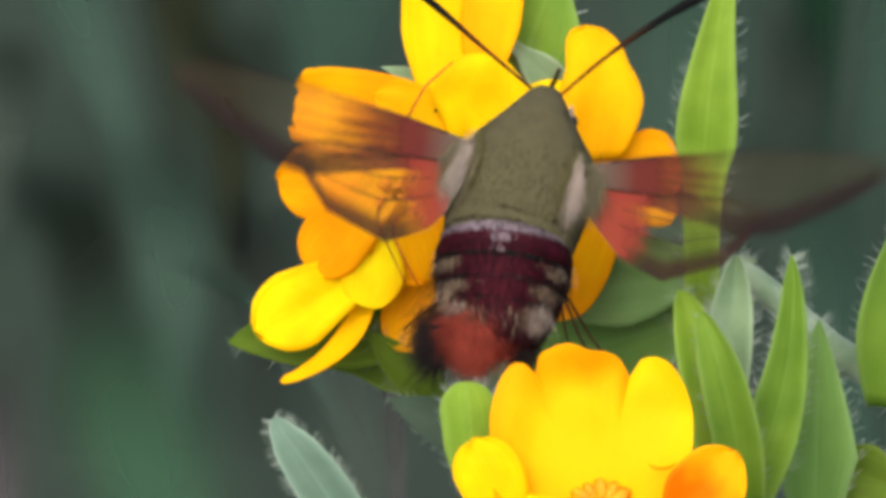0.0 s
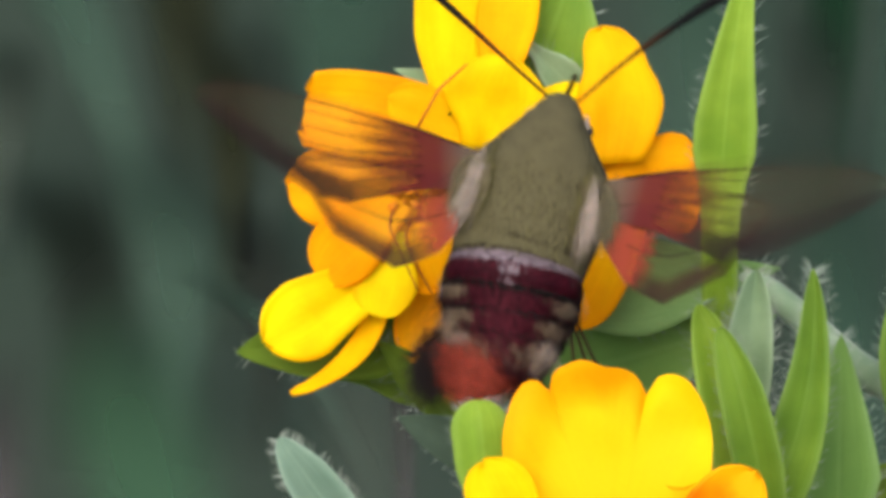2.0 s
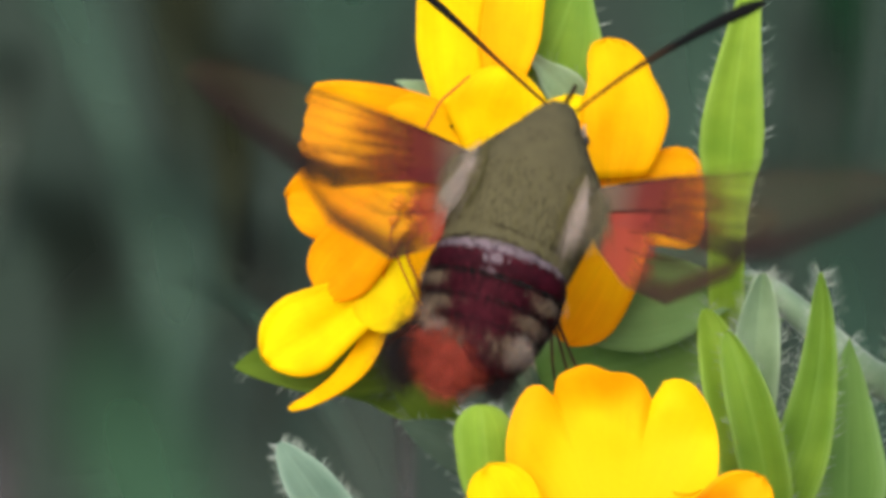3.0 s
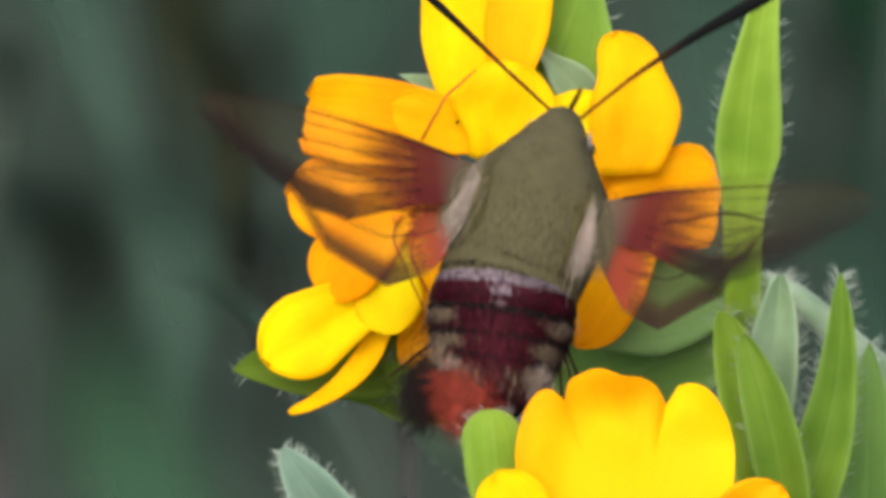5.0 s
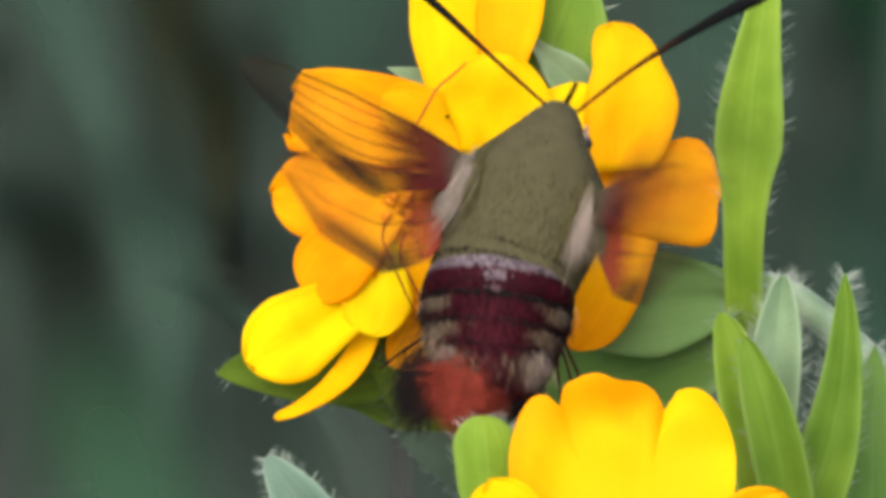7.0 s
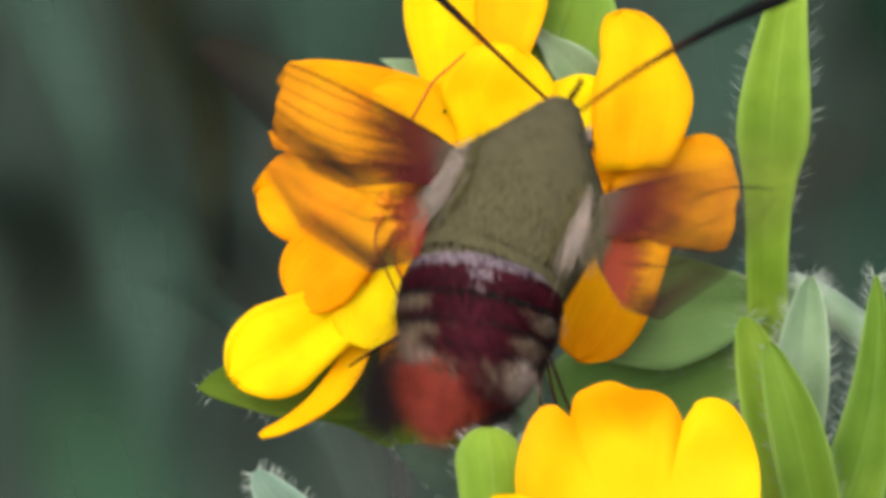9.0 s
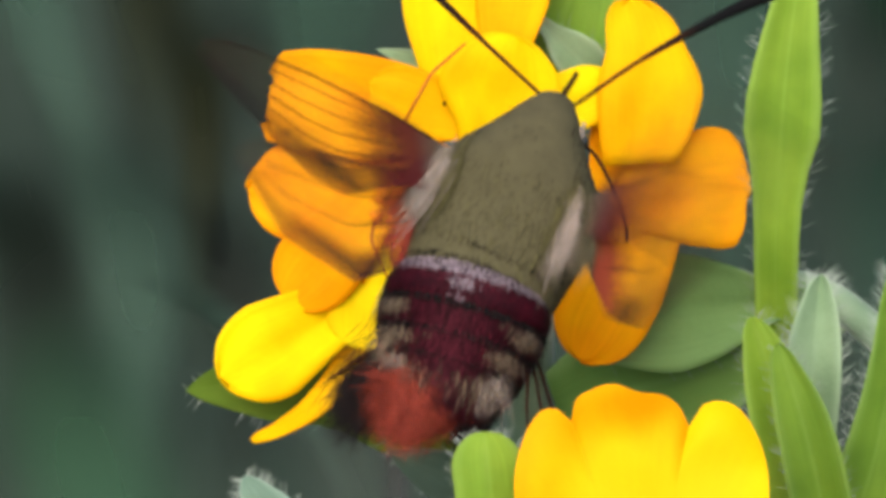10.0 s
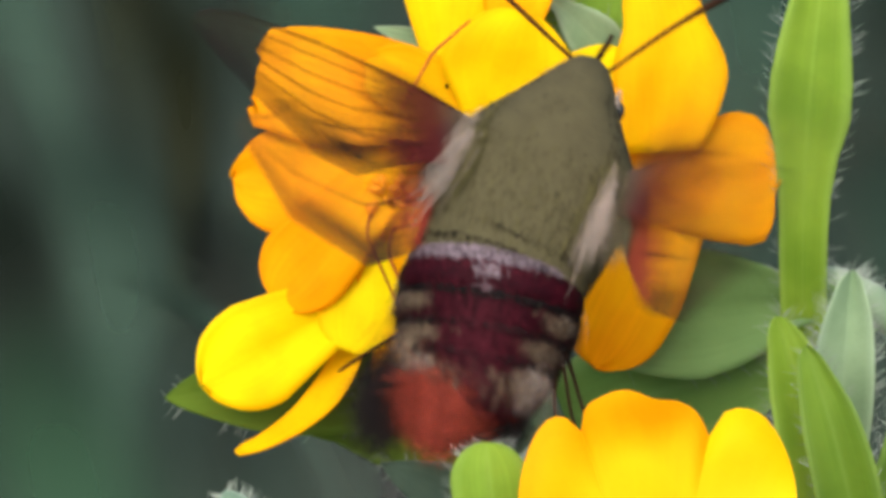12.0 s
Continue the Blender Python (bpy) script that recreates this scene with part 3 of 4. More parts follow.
flower(UPPER, (1020, 290, -7), HUB, [
    ((1050, 282, -5.8), (1036, 46, -5.6), 150, "m", pear_shape, 0.05, 0.03, 0, 0.085),
    ((1000, 300, -7.6), (1120, 250, -7.6), 120, "g", A, 0.05, 0.03, 0),
    ((1020, 328, -7), (1205, 312, -7), 174, "g", block_shape, 0.05, 0.03, 0),
    ((1070, 350, -6.8), (966, 560, -7), 142, "g", W, 0.04, 0.03, 0),
    ((1000, 330, -7.4), (1090, 235, -7.4), 180, "g", A, 0.05, 0.03, 0)], 4)
leaf(UPPER, (900, 180, -10), (1010, -120, -9), 190, M_LEAF, seed=11, down=70)
leaf(UPPER, (1000, 170, -9), (890, 60, -8), 70, M_LEAF_PALE, seed=12, down=20)
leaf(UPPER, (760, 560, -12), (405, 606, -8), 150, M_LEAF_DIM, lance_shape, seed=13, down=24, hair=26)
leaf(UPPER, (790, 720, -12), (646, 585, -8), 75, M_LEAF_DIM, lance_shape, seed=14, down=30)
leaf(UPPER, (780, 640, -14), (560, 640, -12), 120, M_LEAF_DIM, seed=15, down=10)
leaf(UPPER, (870, 175, -11), (676, 119, -9), 44, M_LEAF_PALE, lance_shape, seed=16, down=0)
leaf(UPPER, (975, 508, -11), (1340, 462, -10), 176, M_LEAF_HAZE, seed=17, down=20)

for gx, gy, w in ((901, 141, -4.6), (771, 196, -4.6)):
    bm = bmesh.new()
    bmesh.ops.create_icosphere(bm, subdivisions=2, radius=2.6 * GRID, matrix=Matrix.Translation(P(gx, gy, w)) @ Matrix.Diagonal((1, 1, 1.4, 1)))
    part("speck", bm, M_LEG, UPPER, "tiny dark speck on a petal")

# The lower flower head and its leaves
foot = ground_under(P(1060, 900, 8), 0.0, 0.03)
LOWER = thing("flowering_stem", foot, "hairy puccoon stem with a bright yellow flower head and leaves", "flower", "puccoon stems")
stem(LOWER, [P(1050, 880, 5), P(1060, 1100, 0), P(1060, 1600, -10), foot], [0.0012, 0.0014, 0.0016, 0.002], 6, 200)
LOW_HUB = (1050, 1010, 6)
LOW_FLOWER = flower(LOWER, (1065, 925, 9), LOW_HUB, [
    ((1050, 1010, 9.2), (1040, 850, 9.2), 240, "y", A, 0.0, 0.0, 0)], 5, 30, 7)
# the lobes of this flower are fused below: each fills its sector of the corolla, from valley to valley
# degrees from upright and reach of the rim
RIM = [(-80, 170), (-60, 205), (-48, 242), (-38, 296), (-33, 320), (-28, 341), (-23.5, 350), (-20.5, 341), (-18.7, 320), (-17, 340), (-12, 356), (-7, 359),
       (-1.3, 345), (4.8, 341), (8.5, 330), (11, 313), (12.2, 303), (13.6, 328), (18, 349), (22, 350), (28, 332), (36, 297), (47, 240), (58, 206), (80, 172)]
rim_reach = stations([r[0] for r in RIM], [r[1] for r in RIM])


def lobe(parent, first, last, material, seed):
    bm = bmesh.new()
    uv = bm.loops.layers.uv.new("UVMap")
    nu, nv = 26, 30
    layers = []
    for drop in (0.0, 0.25):
        grid = []
        for i in range(nu + 1):
            u = 0.12 + 0.88 * math.sin(i / nu * math.pi / 2)
            line = []
            for j in range(nv + 1):
                v = j / nv
                ang = radians(first + (last - first) * v)
                r = rim_reach(math.degrees(ang), 0) * u
                # cushioned between the valleys towards the rim, flat in the fused middle
                puff = (1 - abs(2 * v - 1) ** 4) * max(0.0, u - 0.62) ** 1.3 * 4.5
                droop = -3.5 * max(0.0, u - 0.82) ** 1.5
                q = noise.noise(Vector((r * math.sin(ang) * 0.011, r * math.cos(ang) * 0.011, seed))) * 1.1 * u
                line.append(bm.verts.new(P(1050 + r * math.sin(ang), 964 - r * math.cos(ang), 16.9 + 0.4 * u + puff + droop + q - drop)))
            grid.append(line)
        layers.append(grid)
    top, low = layers

    def face(vs, cells):
        f = bm.faces.new(vs)
        for loop, (i, j) in zip(f.loops, cells):
            loop[uv].uv = (i / nu, j / nv)
    for i in range(nu):
        for j in range(nv):
            c = ((i, j), (i + 1, j), (i + 1, j + 1), (i, j + 1))
            face([top[a][b] for a, b in c], c)
            face([low[a][b] for a, b in c[::-1]], c[::-1])
    for j in range(nv):
        c = ((nu, j), (nu, j + 1))
        face([top[nu][j], low[nu][j], low[nu][j + 1], top[nu][j + 1]], (c[0], c[0], c[1], c[1]))
    bmesh.ops.recalc_face_normals(bm, faces=bm.faces[:])
    return part("petal", bm, material, parent)


lobe(LOW_FLOWER, -80, -18.7, M_FADE, 1.3)
lobe(LOW_FLOWER, -18.7, 12.2, M_FADE, 1.3)
lobe(LOW_FLOWER, 12.2, 80, M_FADE_LIGHT, 1.3)
# the small fold in one lobe and the crinkled throat at its foot
pts, rad = bent([P(1148, 822, 18.6), P(1160, 828, 18.9), P(1180, 828, 18.9), P(1198, 820, 18.6)], [0.8 * GRID, 3.2 * GRID, 3.2 * GRID, 0.8 * GRID])
part("fold", tube(pts, rad, 8), M_GOLD, LOW_FLOWER, "golden crease in a petal")
bm = bmesh.new()
crinkle = random.Random(77)
for k in range(12):
    a = 2 * math.pi * k / 12
    p = P(1062 + 34 * math.cos(a), 892 + 22 * math.sin(a), 17.4)
    bmesh.ops.create_icosphere(bm, subdivisions=2, radius=crinkle.uniform(13, 20) * GRID, matrix=Matrix.Translation(p) @ Matrix.Rotation(-a, 4, FRONT) @ Matrix.Diagonal((1.5, 1, 0.7, 1)))
part("throat", bm, M_THROAT, LOW_FLOWER, "deep orange crinkled throat")
flower(LOWER, (1190, 970, 11), LOW_HUB, [
    ((1180, 940, 10), (1304, 800, 12), 128, "c", A, 0.35, 0.08, 0),
    ((1170, 980, 12), (1140, 905, 13), 130, "y", A, 0.1, 0.05, 0),
    ((1200, 970, 11), (1370, 970, 12), 150, "g", A, 0.1, 0.05, 0),
    ((1150, 990, 11), (1080, 1120, 12), 150, "g", A, 0.1, 0.05, 0),
    ((1210, 990, 11), (1280, 1110, 12), 150, "g", A, 0.1, 0.05, 0)], 6, 30, 9)
flower(LOWER, (930, 970, 11), LOW_HUB, [
    ((920, 940, 10.5), (832, 780, 12), 120, "y", A, 0.12, 0.05, 0),
    ((955, 960, 12.5), (930, 880, 13.5), 130, "y", W, 0.06, 0.05, 0),
    ((900, 970, 11), (770, 990, 12), 140, "y", A, 0.1, 0.05, 0),
    ((920, 990, 11), (850, 1110, 12), 150, "g", A, 0.1, 0.05, 0),
    ((960, 990, 11), (1010, 1110, 12), 150, "g", A, 0.1, 0.05, 0)], 7, 30, 7)
leaf(LOWER, (850, 900, 13), (824, 676, 14), 104, M_BUD, petal_shape, cup=-0.25, seed=21, down=50, crease=-0.1, hair=26)
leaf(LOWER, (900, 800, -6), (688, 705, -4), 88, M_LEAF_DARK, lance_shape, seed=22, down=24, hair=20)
leaf(LOWER, (640, 960, 0), (482, 740, 2), 92, M_LEAF_GREY, blunt_shape, seed=23, down=130, crease=0.4, hair=24)
leaf(LOWER, (930, 650, -14), (1340, 530, -12), 220, M_LEAF_MID, seed=24, down=40, crease=0.1)
leaf(LOWER, (1300, 900, 4), (1206, 514, 5), 104, M_BUD, blunt_shape, cup=0.25, seed=25, down=60, crease=0.25, arc=0.02)
leaf(LOWER, (1322, 900, 6), (1240, 552, 8), 86, M_LEAF, blunt_shape, cup=0.2, seed=29, down=40, crease=0.4, arc=0.03, hair=22)
leaf(LOWER, (1276, 760, 0), (1303, 454, 1), 84, M_LEAF_PALE, blunt_shape, seed=26, down=140, crease=0.5)
leaf(LOWER, (1290, 930, 2), (1402, 450, 4), 102, M_LEAF, spear_shape, seed=27, down=130, crease=0.3, arc=0.075)
leaf(LOWER, (1440, 980, -2), (1450, 560, -1), 150, M_LEAF_MID, kite_shape, seed=28, down=90)

# The leafy shoot behind it
foot = ground_under(P(1700, 800, -20), 0.01, 0.02)
SHOOT = thing("leafy_shoot", foot, "arching hairy green shoot with upright pointed leaves", "plant")
stem(SHOOT, [P(1256, 452, -10.5), P(1330, 492, -9.5), P(1460, 610, -9), P(1620, 760, -12), P(1700, 1300, -20), foot], [0.0003, 0.0009, 0.0012, 0.0013, 0.0015, 0.002], 7, 260, hair=30)
leaf(SHOOT, (1243, 560, -10), (1318, -190, -6), 112, M_BUD, blade_shape, seed=31, down=150, crease=0.12, hair=34, arc=-0.036)
leaf(SHOOT, (1560, 720, -6), (1600, 380, -4), 120, M_LEAF, lance_shape, seed=32, down=70)
leaf(SHOOT, (1480, 830, -4), (1640, 880, -3), 120, M_LEAF_DIM, seed=33, down=40)


# ---- the moth: x to its right, y ahead, z to its back; lengths on the same grid ----
def V(x, y, z):
    return Vector((x * GRID, y * GRID, z * GRID))


def at_ring(sections, y):
    for (y0, a0, b0, z0), (y1, a1, b1, z1) in zip(sections, sections[1:]):
        if min(y0, y1) <= y <= max(y0, y1):
            k = (y - y0) / (y1 - y0)
            return a0 + (a1 - a0) * k, b0 + (b1 - b0) * k, z0 + (z1 - z0) * k
    return sections[-1][1:]


def loft(sections, seg=28):
    bm = bmesh.new()
    rings = []
    for y, a, b, z in sections:
        rings.append([bm.verts.new(V(a * math.sin(2 * math.pi * k / seg), y, z + b * math.cos(2 * math.pi * k / seg))) for k in range(seg)])
    for p, q in zip(rings, rings[1:]):
        for k in range(seg):
            bm.faces.new((p[k], p[(k + 1) % seg], q[(k + 1) % seg], q[k]))
    bm.faces.new(rings[0])
    bm.faces.new(rings[-1][::-1])
    bmesh.ops.recalc_face_normals(bm, faces=bm.faces[:])
    return bm


def fur(sections, count, y_range, angles, length, width, rng, lift=0.3, stray=0.2, sink=3, back=-1.0, side=0.0):
    """Hair lying backwards on a lofted body between two stations and two angles from the back line."""
    bm = bmesh.new()
    for _ in range(count):
        y, ang = rng.uniform(*y_range), radians(rng.uniform(*angles))
        a, b, z = at_ring(sections, y)
        out = Vector((math.sin(ang), 0, math.cos(ang)))
        root = V((a - sink) * math.sin(ang), y, z + (b - sink) * math.cos(ang))
        way = (Vector((side * math.copysign(1, math.sin(ang)), back, 0)) + out * lift + Vector((rng.gauss(0, stray), rng.gauss(0, stray), rng.gauss(0, stray)))).normalized()
        strand(bm, root, way, length * GRID * rng.uniform(0.5, 1.1), width * GRID, bow=-out * 0.18, facing=out)
    return bm


def tuft(count, centre, spread, way, length, width, rng, stray=0.3):
    """A loose brush of hair round a point."""
    bm = bmesh.new()
    for _ in range(count):
        root = V(*[c + rng.gauss(0, s) for c, s in zip(centre, spread)])
        w = (Vector(way) + Vector((rng.gauss(0, stray), rng.gauss(0, stray), rng.gauss(0, stray)))).normalized()
        strand(bm, root, w, length * GRID * rng.uniform(0.5, 1.1), width * GRID, facing=Vector((0, 0, 1)))
    return bm


MOTH = thing("clearwing_moth", P(905, 400, 12), "olive and maroon hummingbird clearwing moth hovering at yellow flowers", "moth")
rng = random.Random(40)
ANTENNAE = []
THORAX = [(338, 14, 12, -62), (330, 27, 26, -64), (312, 41, 42, -68), (285, 58, 58, -74), (250, 83, 74, -80), (215, 111, 85, -86),
          (180, 127, 90, -88), (130, 128, 92, -90), (60, 120, 92, -90), (0, 112, 88, -88), (-30, 101, 80, -88)]
thorax = part("thorax", loft(THORAX), M_OLIVE, MOTH, "olive furry thorax and head", local=True)
tagged(part("fur", fur(THORAX, 15000, (14, 334), (-115, 115), 24, 1.7, rng, 0.16, 0.13), M_OLIVE_FUR, thorax, "short olive fur", local=True), kind="stuff")
tagged(part("fur", fur(THORAX, 2600, (215, 334), (-115, 115), 22, 1.5, rng, 0.16, 0.13, sink=1), M_GREY_FUR, thorax, "grey-brown fur on the head", local=True), kind="stuff")
tagged(part("fur", fur(THORAX, 1500, (40, 190), (-40, 40), 22, 1.5, rng, 0.16, 0.13, sink=1), M_STRAW_FUR, thorax, "straw-olive fur along the back", local=True), kind="stuff")
tagged(part("fur", fur(THORAX, 900, (2, 22), (-100, 100), 18, 1.4, rng, 0.15, 0.15), M_TAN_FUR, thorax, "paler fringe of fur", local=True), kind="stuff")
tagged(part("dark_hair", fur(THORAX, 320, (40, 290), (-95, -46), 18, 1.6, rng, 0.2, 0.25, sink=-1), M_BLACK_FUR, thorax, "scattered dark hairs", local=True), kind="stuff")
tagged(part("dark_hair", fur(THORAX, 420, (40, 290), (40, 95), 20, 1.7, rng, 0.2, 0.25, sink=-1), M_BLACK_FUR, thorax, "scattered dark hairs", local=True), kind="stuff")
tagged(part("dark_hair", fur(THORAX, 300, (5, 16), (-95, 95), 9, 1.5, rng, 0.15, 0.3, sink=-2), M_BLACK_FUR, thorax, "dark hem of the thorax fur", local=True), kind="stuff")
tagged(part("dark_hair", fur(THORAX, 80, (33, 42), (-10, 60), 8, 1.3, rng, 0.15, 0.3, sink=-1), M_BLACK_FUR, thorax, "faint dark line in the fur", local=True), kind="stuff")
for s in (-1, 1):
    tagged(part("wing_tuft", tuft(170, (s * 99, 132, -10), (7, 24, 4), (s * (0.26 if s < 0 else 0.16), -1, 0.0), 92, 1.5, rng, 0.13), M_CREAM_FUR, MOTH, "cream tuft of hair at the wing root", local=True), kind="stuff")
    tagged(part("shoulder_tuft", tuft(1100, (s * 112, 148, -46), (11, 19, 8), (s * 0.34, -1, 0.04), 66, 1.5, rng, 0.12), M_SHOULDER, MOTH, "olive-grey shoulder fur", local=True), kind="stuff")
    tagged(part("shoulder_tuft", tuft(160, (s * 82, 140, -14), (5, 30, 4), (s * 0.14, -1, 0.0), 44, 1.5, rng, 0.12), M_OLIVE_FUR, MOTH, "olive fur beside the wing root", local=True), kind="stuff")
    bm = bmesh.new()
    bmesh.ops.create_uvsphere(bm, u_segments=16, v_segments=10, radius=16 * GRID, matrix=Matrix.Translation(V(*((50, 286, -72) if s > 0 else (-44, 286, -88)))))
    part("eye", bm, M_EYE, MOTH, "dark shining eye", local=True)
    tagged(part("eye_rim", tuft(60, (s * 50, 300, -52 if s > 0 else -80), (1.5, 5, 2), (s * 0.3, -1, 0.05), 24, 1.5, rng, 0.1), M_CREAM_FUR, MOTH, "white rim of scales", local=True), kind="stuff")
    tip = [V(0, 0, 0), V(s * 68, 82, 38), V(s * 150, 170, 63), V(s * 230, 250, 72), V(s * 258, 276, 70)]
    if s < 0:
        tip = [V(0, 0, 0), V(s * 94, 46, 14), V(s * 224, 112, 34), V(s * 354, 174, 47), V(s * 404, 196, 52)]
    pts, rad = bent(tip, [2.6 * GRID, 3.6 * GRID, 7.5 * GRID, 12 * GRID, 6 * GRID])
    ANTENNAE.append((part("antenna", tube(pts, rad, 8), M_HORN, MOTH, "dark clubbed antenna", local=True), V(s * 26, 326, -52)))
pts, rad = bent([V(4, 326, -56), V(7, 342, -50), V(10, 358, -46), V(12, 374, -44)], [5 * GRID, 4.6 * GRID, 4.2 * GRID, 3.6 * GRID])
part("proboscis", tube(pts, rad, 6), M_LEG, MOTH, "thin dark proboscis reaching into the flower", local=True)
LEGS = [
    [(92, 0, -135), (136, -60, -120), (184, -122, -114), (252, -180, -124)],
    [(88, -10, -135), (126, -64, -112), (166, -130, -108), (220, -190, -122)],
    [(96, -20, -120), (118, -70, -108), (136, -120, -104), (158, -166, -112)],
    [(-84, -90, -128), (-104, -130, -112), (-120, -160, -106), (-138, -186, -112)]]
LEG_RADII = [3.4 * GRID, 2.8 * GRID, 2.4 * GRID, 1.8 * GRID]
for path in LEGS:
    pts, rad = bent([V(*p) for p in path], LEG_RADII)
    part("leg", tube(pts, rad, 6), M_LEG, MOTH, "thin blackish leg", local=True)
# a foreleg that is tucked under the head and stretched out for a moment
REACH_ROOT = V(54, 296, -92)
pts, rad = bent([V(0, 0, 0), V(28, -20, 14), V(62, -50, 10), V(100, -88, -12), V(112, -112, -22)], [3 * GRID, 3 * GRID, 2.6 * GRID, 2.2 * GRID, 1.8 * GRID])
REACHING = part("leg", tube(pts, rad, 6), M_LEG, MOTH, "thin blackish foreleg", local=True)
# three feet cling to the petals and stay with the flower head
CLINGING = []
for path in ([(790, 300, -9), (704, 256, -9), (708, 234, -6.5), (719, 214, -2.6), (744, 168, -1.6), (754, 152, -1.6), (770, 137, -1.8), (801, 110, -2.8)],
             [(790, 345, -8), (690, 352, -7), (668, 384, -2), (680, 420, -1), (716, 500, -2.2)],
             [(790, 360, -8), (715, 372, -7), (696, 408, -2), (708, 444, -1), (740, 505, -2.2)]):
    pts, rad = bent([P(*p) for p in path], [2.3 * GRID] * (len(path) - 1) + [1.6 * GRID])
    CLINGING.append(part("leg", tube(pts, rad, 6), M_AMBER_LEG, MOTH, "thin red-brown leg clinging to a petal"))

# abdomen, hinged at the back of the thorax
ABDOMEN = [(14, 97, 80, -88), (0, 110, 88, -88), (-26, 116, 92, -90), (-66, 116, 92, -92), (-108, 105, 84, -94), (-146, 92, 72, -94), (-180, 72, 58, -92), (-205, 46, 40, -90), (-220, 12, 10, -90)]
abdomen = part("abdomen", loft(ABDOMEN), M_MAROON, MOTH, "dark maroon furry abdomen", local=True)


def on_abdomen(name, bm, material, label):
    return tagged(part(name, bm, material, abdomen, label, local=True), kind="stuff")


# overlapping rings, each a little wider at its hind edge
for k, (y0, y1) in enumerate(((4, -52), (-46, -92), (-86, -130), (-124, -172))):
    ring = []
    for i in range(7):
        y = y0 + (y1 - y0) * i / 6
        a, b, z = at_ring(ABDOMEN, y)
        grow = 1.0 + 0.05 * math.sin(i / 6 * math.pi * 0.75) if i < 6 else 0.97
        ring.append((y, a * grow, b * grow, z))
    part("ring", loft(ring), M_MAROON, abdomen, "glossy maroon abdominal ring", local=True)
on_abdomen("fur", fur(ABDOMEN, 7000, (-190, -16), (-115, 115), 26, 1.4, rng, 0.14, 0.10, sink=-3), M_MAROON_FUR, "glossy maroon fur")
on_abdomen("band", fur(ABDOMEN, 3000, (-8, 12), (-95, 95), 15, 1.3, rng, 0.22, 0.22, sink=-3), M_LILAC_FUR, "pale lilac-grey band of hair")
on_abdomen("band", fur(ABDOMEN, 420, (-26, -10), (-80, 80), 12, 1.2, rng, 0.2, 0.2, sink=-4), M_PLUM_FUR, "sparse lilac hair behind the band")
on_abdomen("spot", tuft(260, (-4, -22, 5), (9, 4, 1.0), (0, -1, 0.02), 12, 1.3, rng, 0.14), M_LILAC_FUR, "small pale tuft")
on_abdomen("spot", tuft(120, (-5, -44, 4), (6, 3, 1.0), (0, -1, 0.02), 10, 1.3, rng, 0.14), M_LILAC_FUR, "small pale tuft")
for s in (-1, 1):
    on_abdomen("side_hair", tuft(34, (s * 108, -22, -82), (4, 12, 10), (s * 0.16, -1, 0.0), 62, 1.8, rng, 0.10), M_CREAM_FUR, "long pale hairs at the side")
    on_abdomen("side_hair", tuft(70, (s * 106, -30, -84), (4, 14, 10), (s * 0.14, -1, 0.0), 74, 1.6, rng, 0.10), M_BLACK_FUR, "long dark hairs at the side")


def patch(count, y, y_spread, angle, angle_spread, length, material, label, name):
    """A patch of paler fur that thins out round its middle."""
    bm = bmesh.new()
    for _ in range(count):
        one = fur(ABDOMEN, 1, (y + rng.gauss(0, y_spread),) * 2, (angle + rng.gauss(0, angle_spread),) * 2, length, 1.2, rng, 0.16, 0.14, sink=-6)
        vs = [bm.verts.new(v.co) for v in one.verts]
        bm.faces.new(vs[0:4])
        bm.faces.new((vs[3], vs[2], vs[4]))
        one.free()
    on_abdomen(name, bm, material, label)


for y in (-52, -92, -128):
    on_abdomen("ring_fringe", fur(ABDOMEN, 480, (y - 3, y + 3), (-88, 88), 13, 1.6, rng, 0.2, 0.1, sink=-7), M_BLACK_FUR, "dark fringe of a ring")
# pale hairs put in for the highlights along the ring edges
for y, span in ((-58, (52, 88)), (-96, (44, 88)), (-130, (36, 84))):
    for s in (-1, 1):
        on_abdomen("ring_fringe", fur(ABDOMEN, 34, (y - 7, y + 5), tuple(sorted((s * span[0], s * span[1]))), 14, 1.3, rng, 0.25, 0.2, sink=-6), M_CREAM_FUR, "pale hairs for the highlight along a ring's edge")
for s in (-1, 1):
    patch(300, -68, 6, s * 56, 9, 16, M_TAN_FUR, "tan patch of fur", "side_patch")
    patch(360, -106, 6, s * 50, 10, 18, M_TAN_FUR, "tan patch of fur", "side_patch")
    patch(260, -138, 7, s * 54, 9, 30, M_CREAM_FUR, "cream tuft of fur", "side_tuft")
    patch(70, -95, 26, s * 48, 16, 20, M_MAROON_FUR, "maroon hairs among the tan", "side_patch")
    patch(150, -152, 9, s * 34, 14, 30, M_TAN_FUR, "tan fur before the tail", "side_patch")
on_abdomen("side_tuft", tuft(45, (66, -146, -42), (16, 16, 10), (0.25, -1, 0.0), 46, 1.4, rng, 0.16), M_CREAM_FUR, "pale wisps beside the tail")
on_abdomen("side_tuft", tuft(120, (-82, -120, -46), (10, 12, 10), (-0.35, -1, 0.0), 36, 1.4, rng, 0.16), M_TAN_FUR, "pale wisps beside the tail")
patch(900, -105, 30, -2, 15, 26, M_PLUM_FUR, "plum-red stripe of fur along the back", "middle_fur")
TAIL = [(-122, 38, 30, -62), (-148, 62, 42, -60), (-180, 72, 46, -62), (-208, 60, 38, -68), (-226, 32, 20, -74), (-232, 12, 8, -76)]
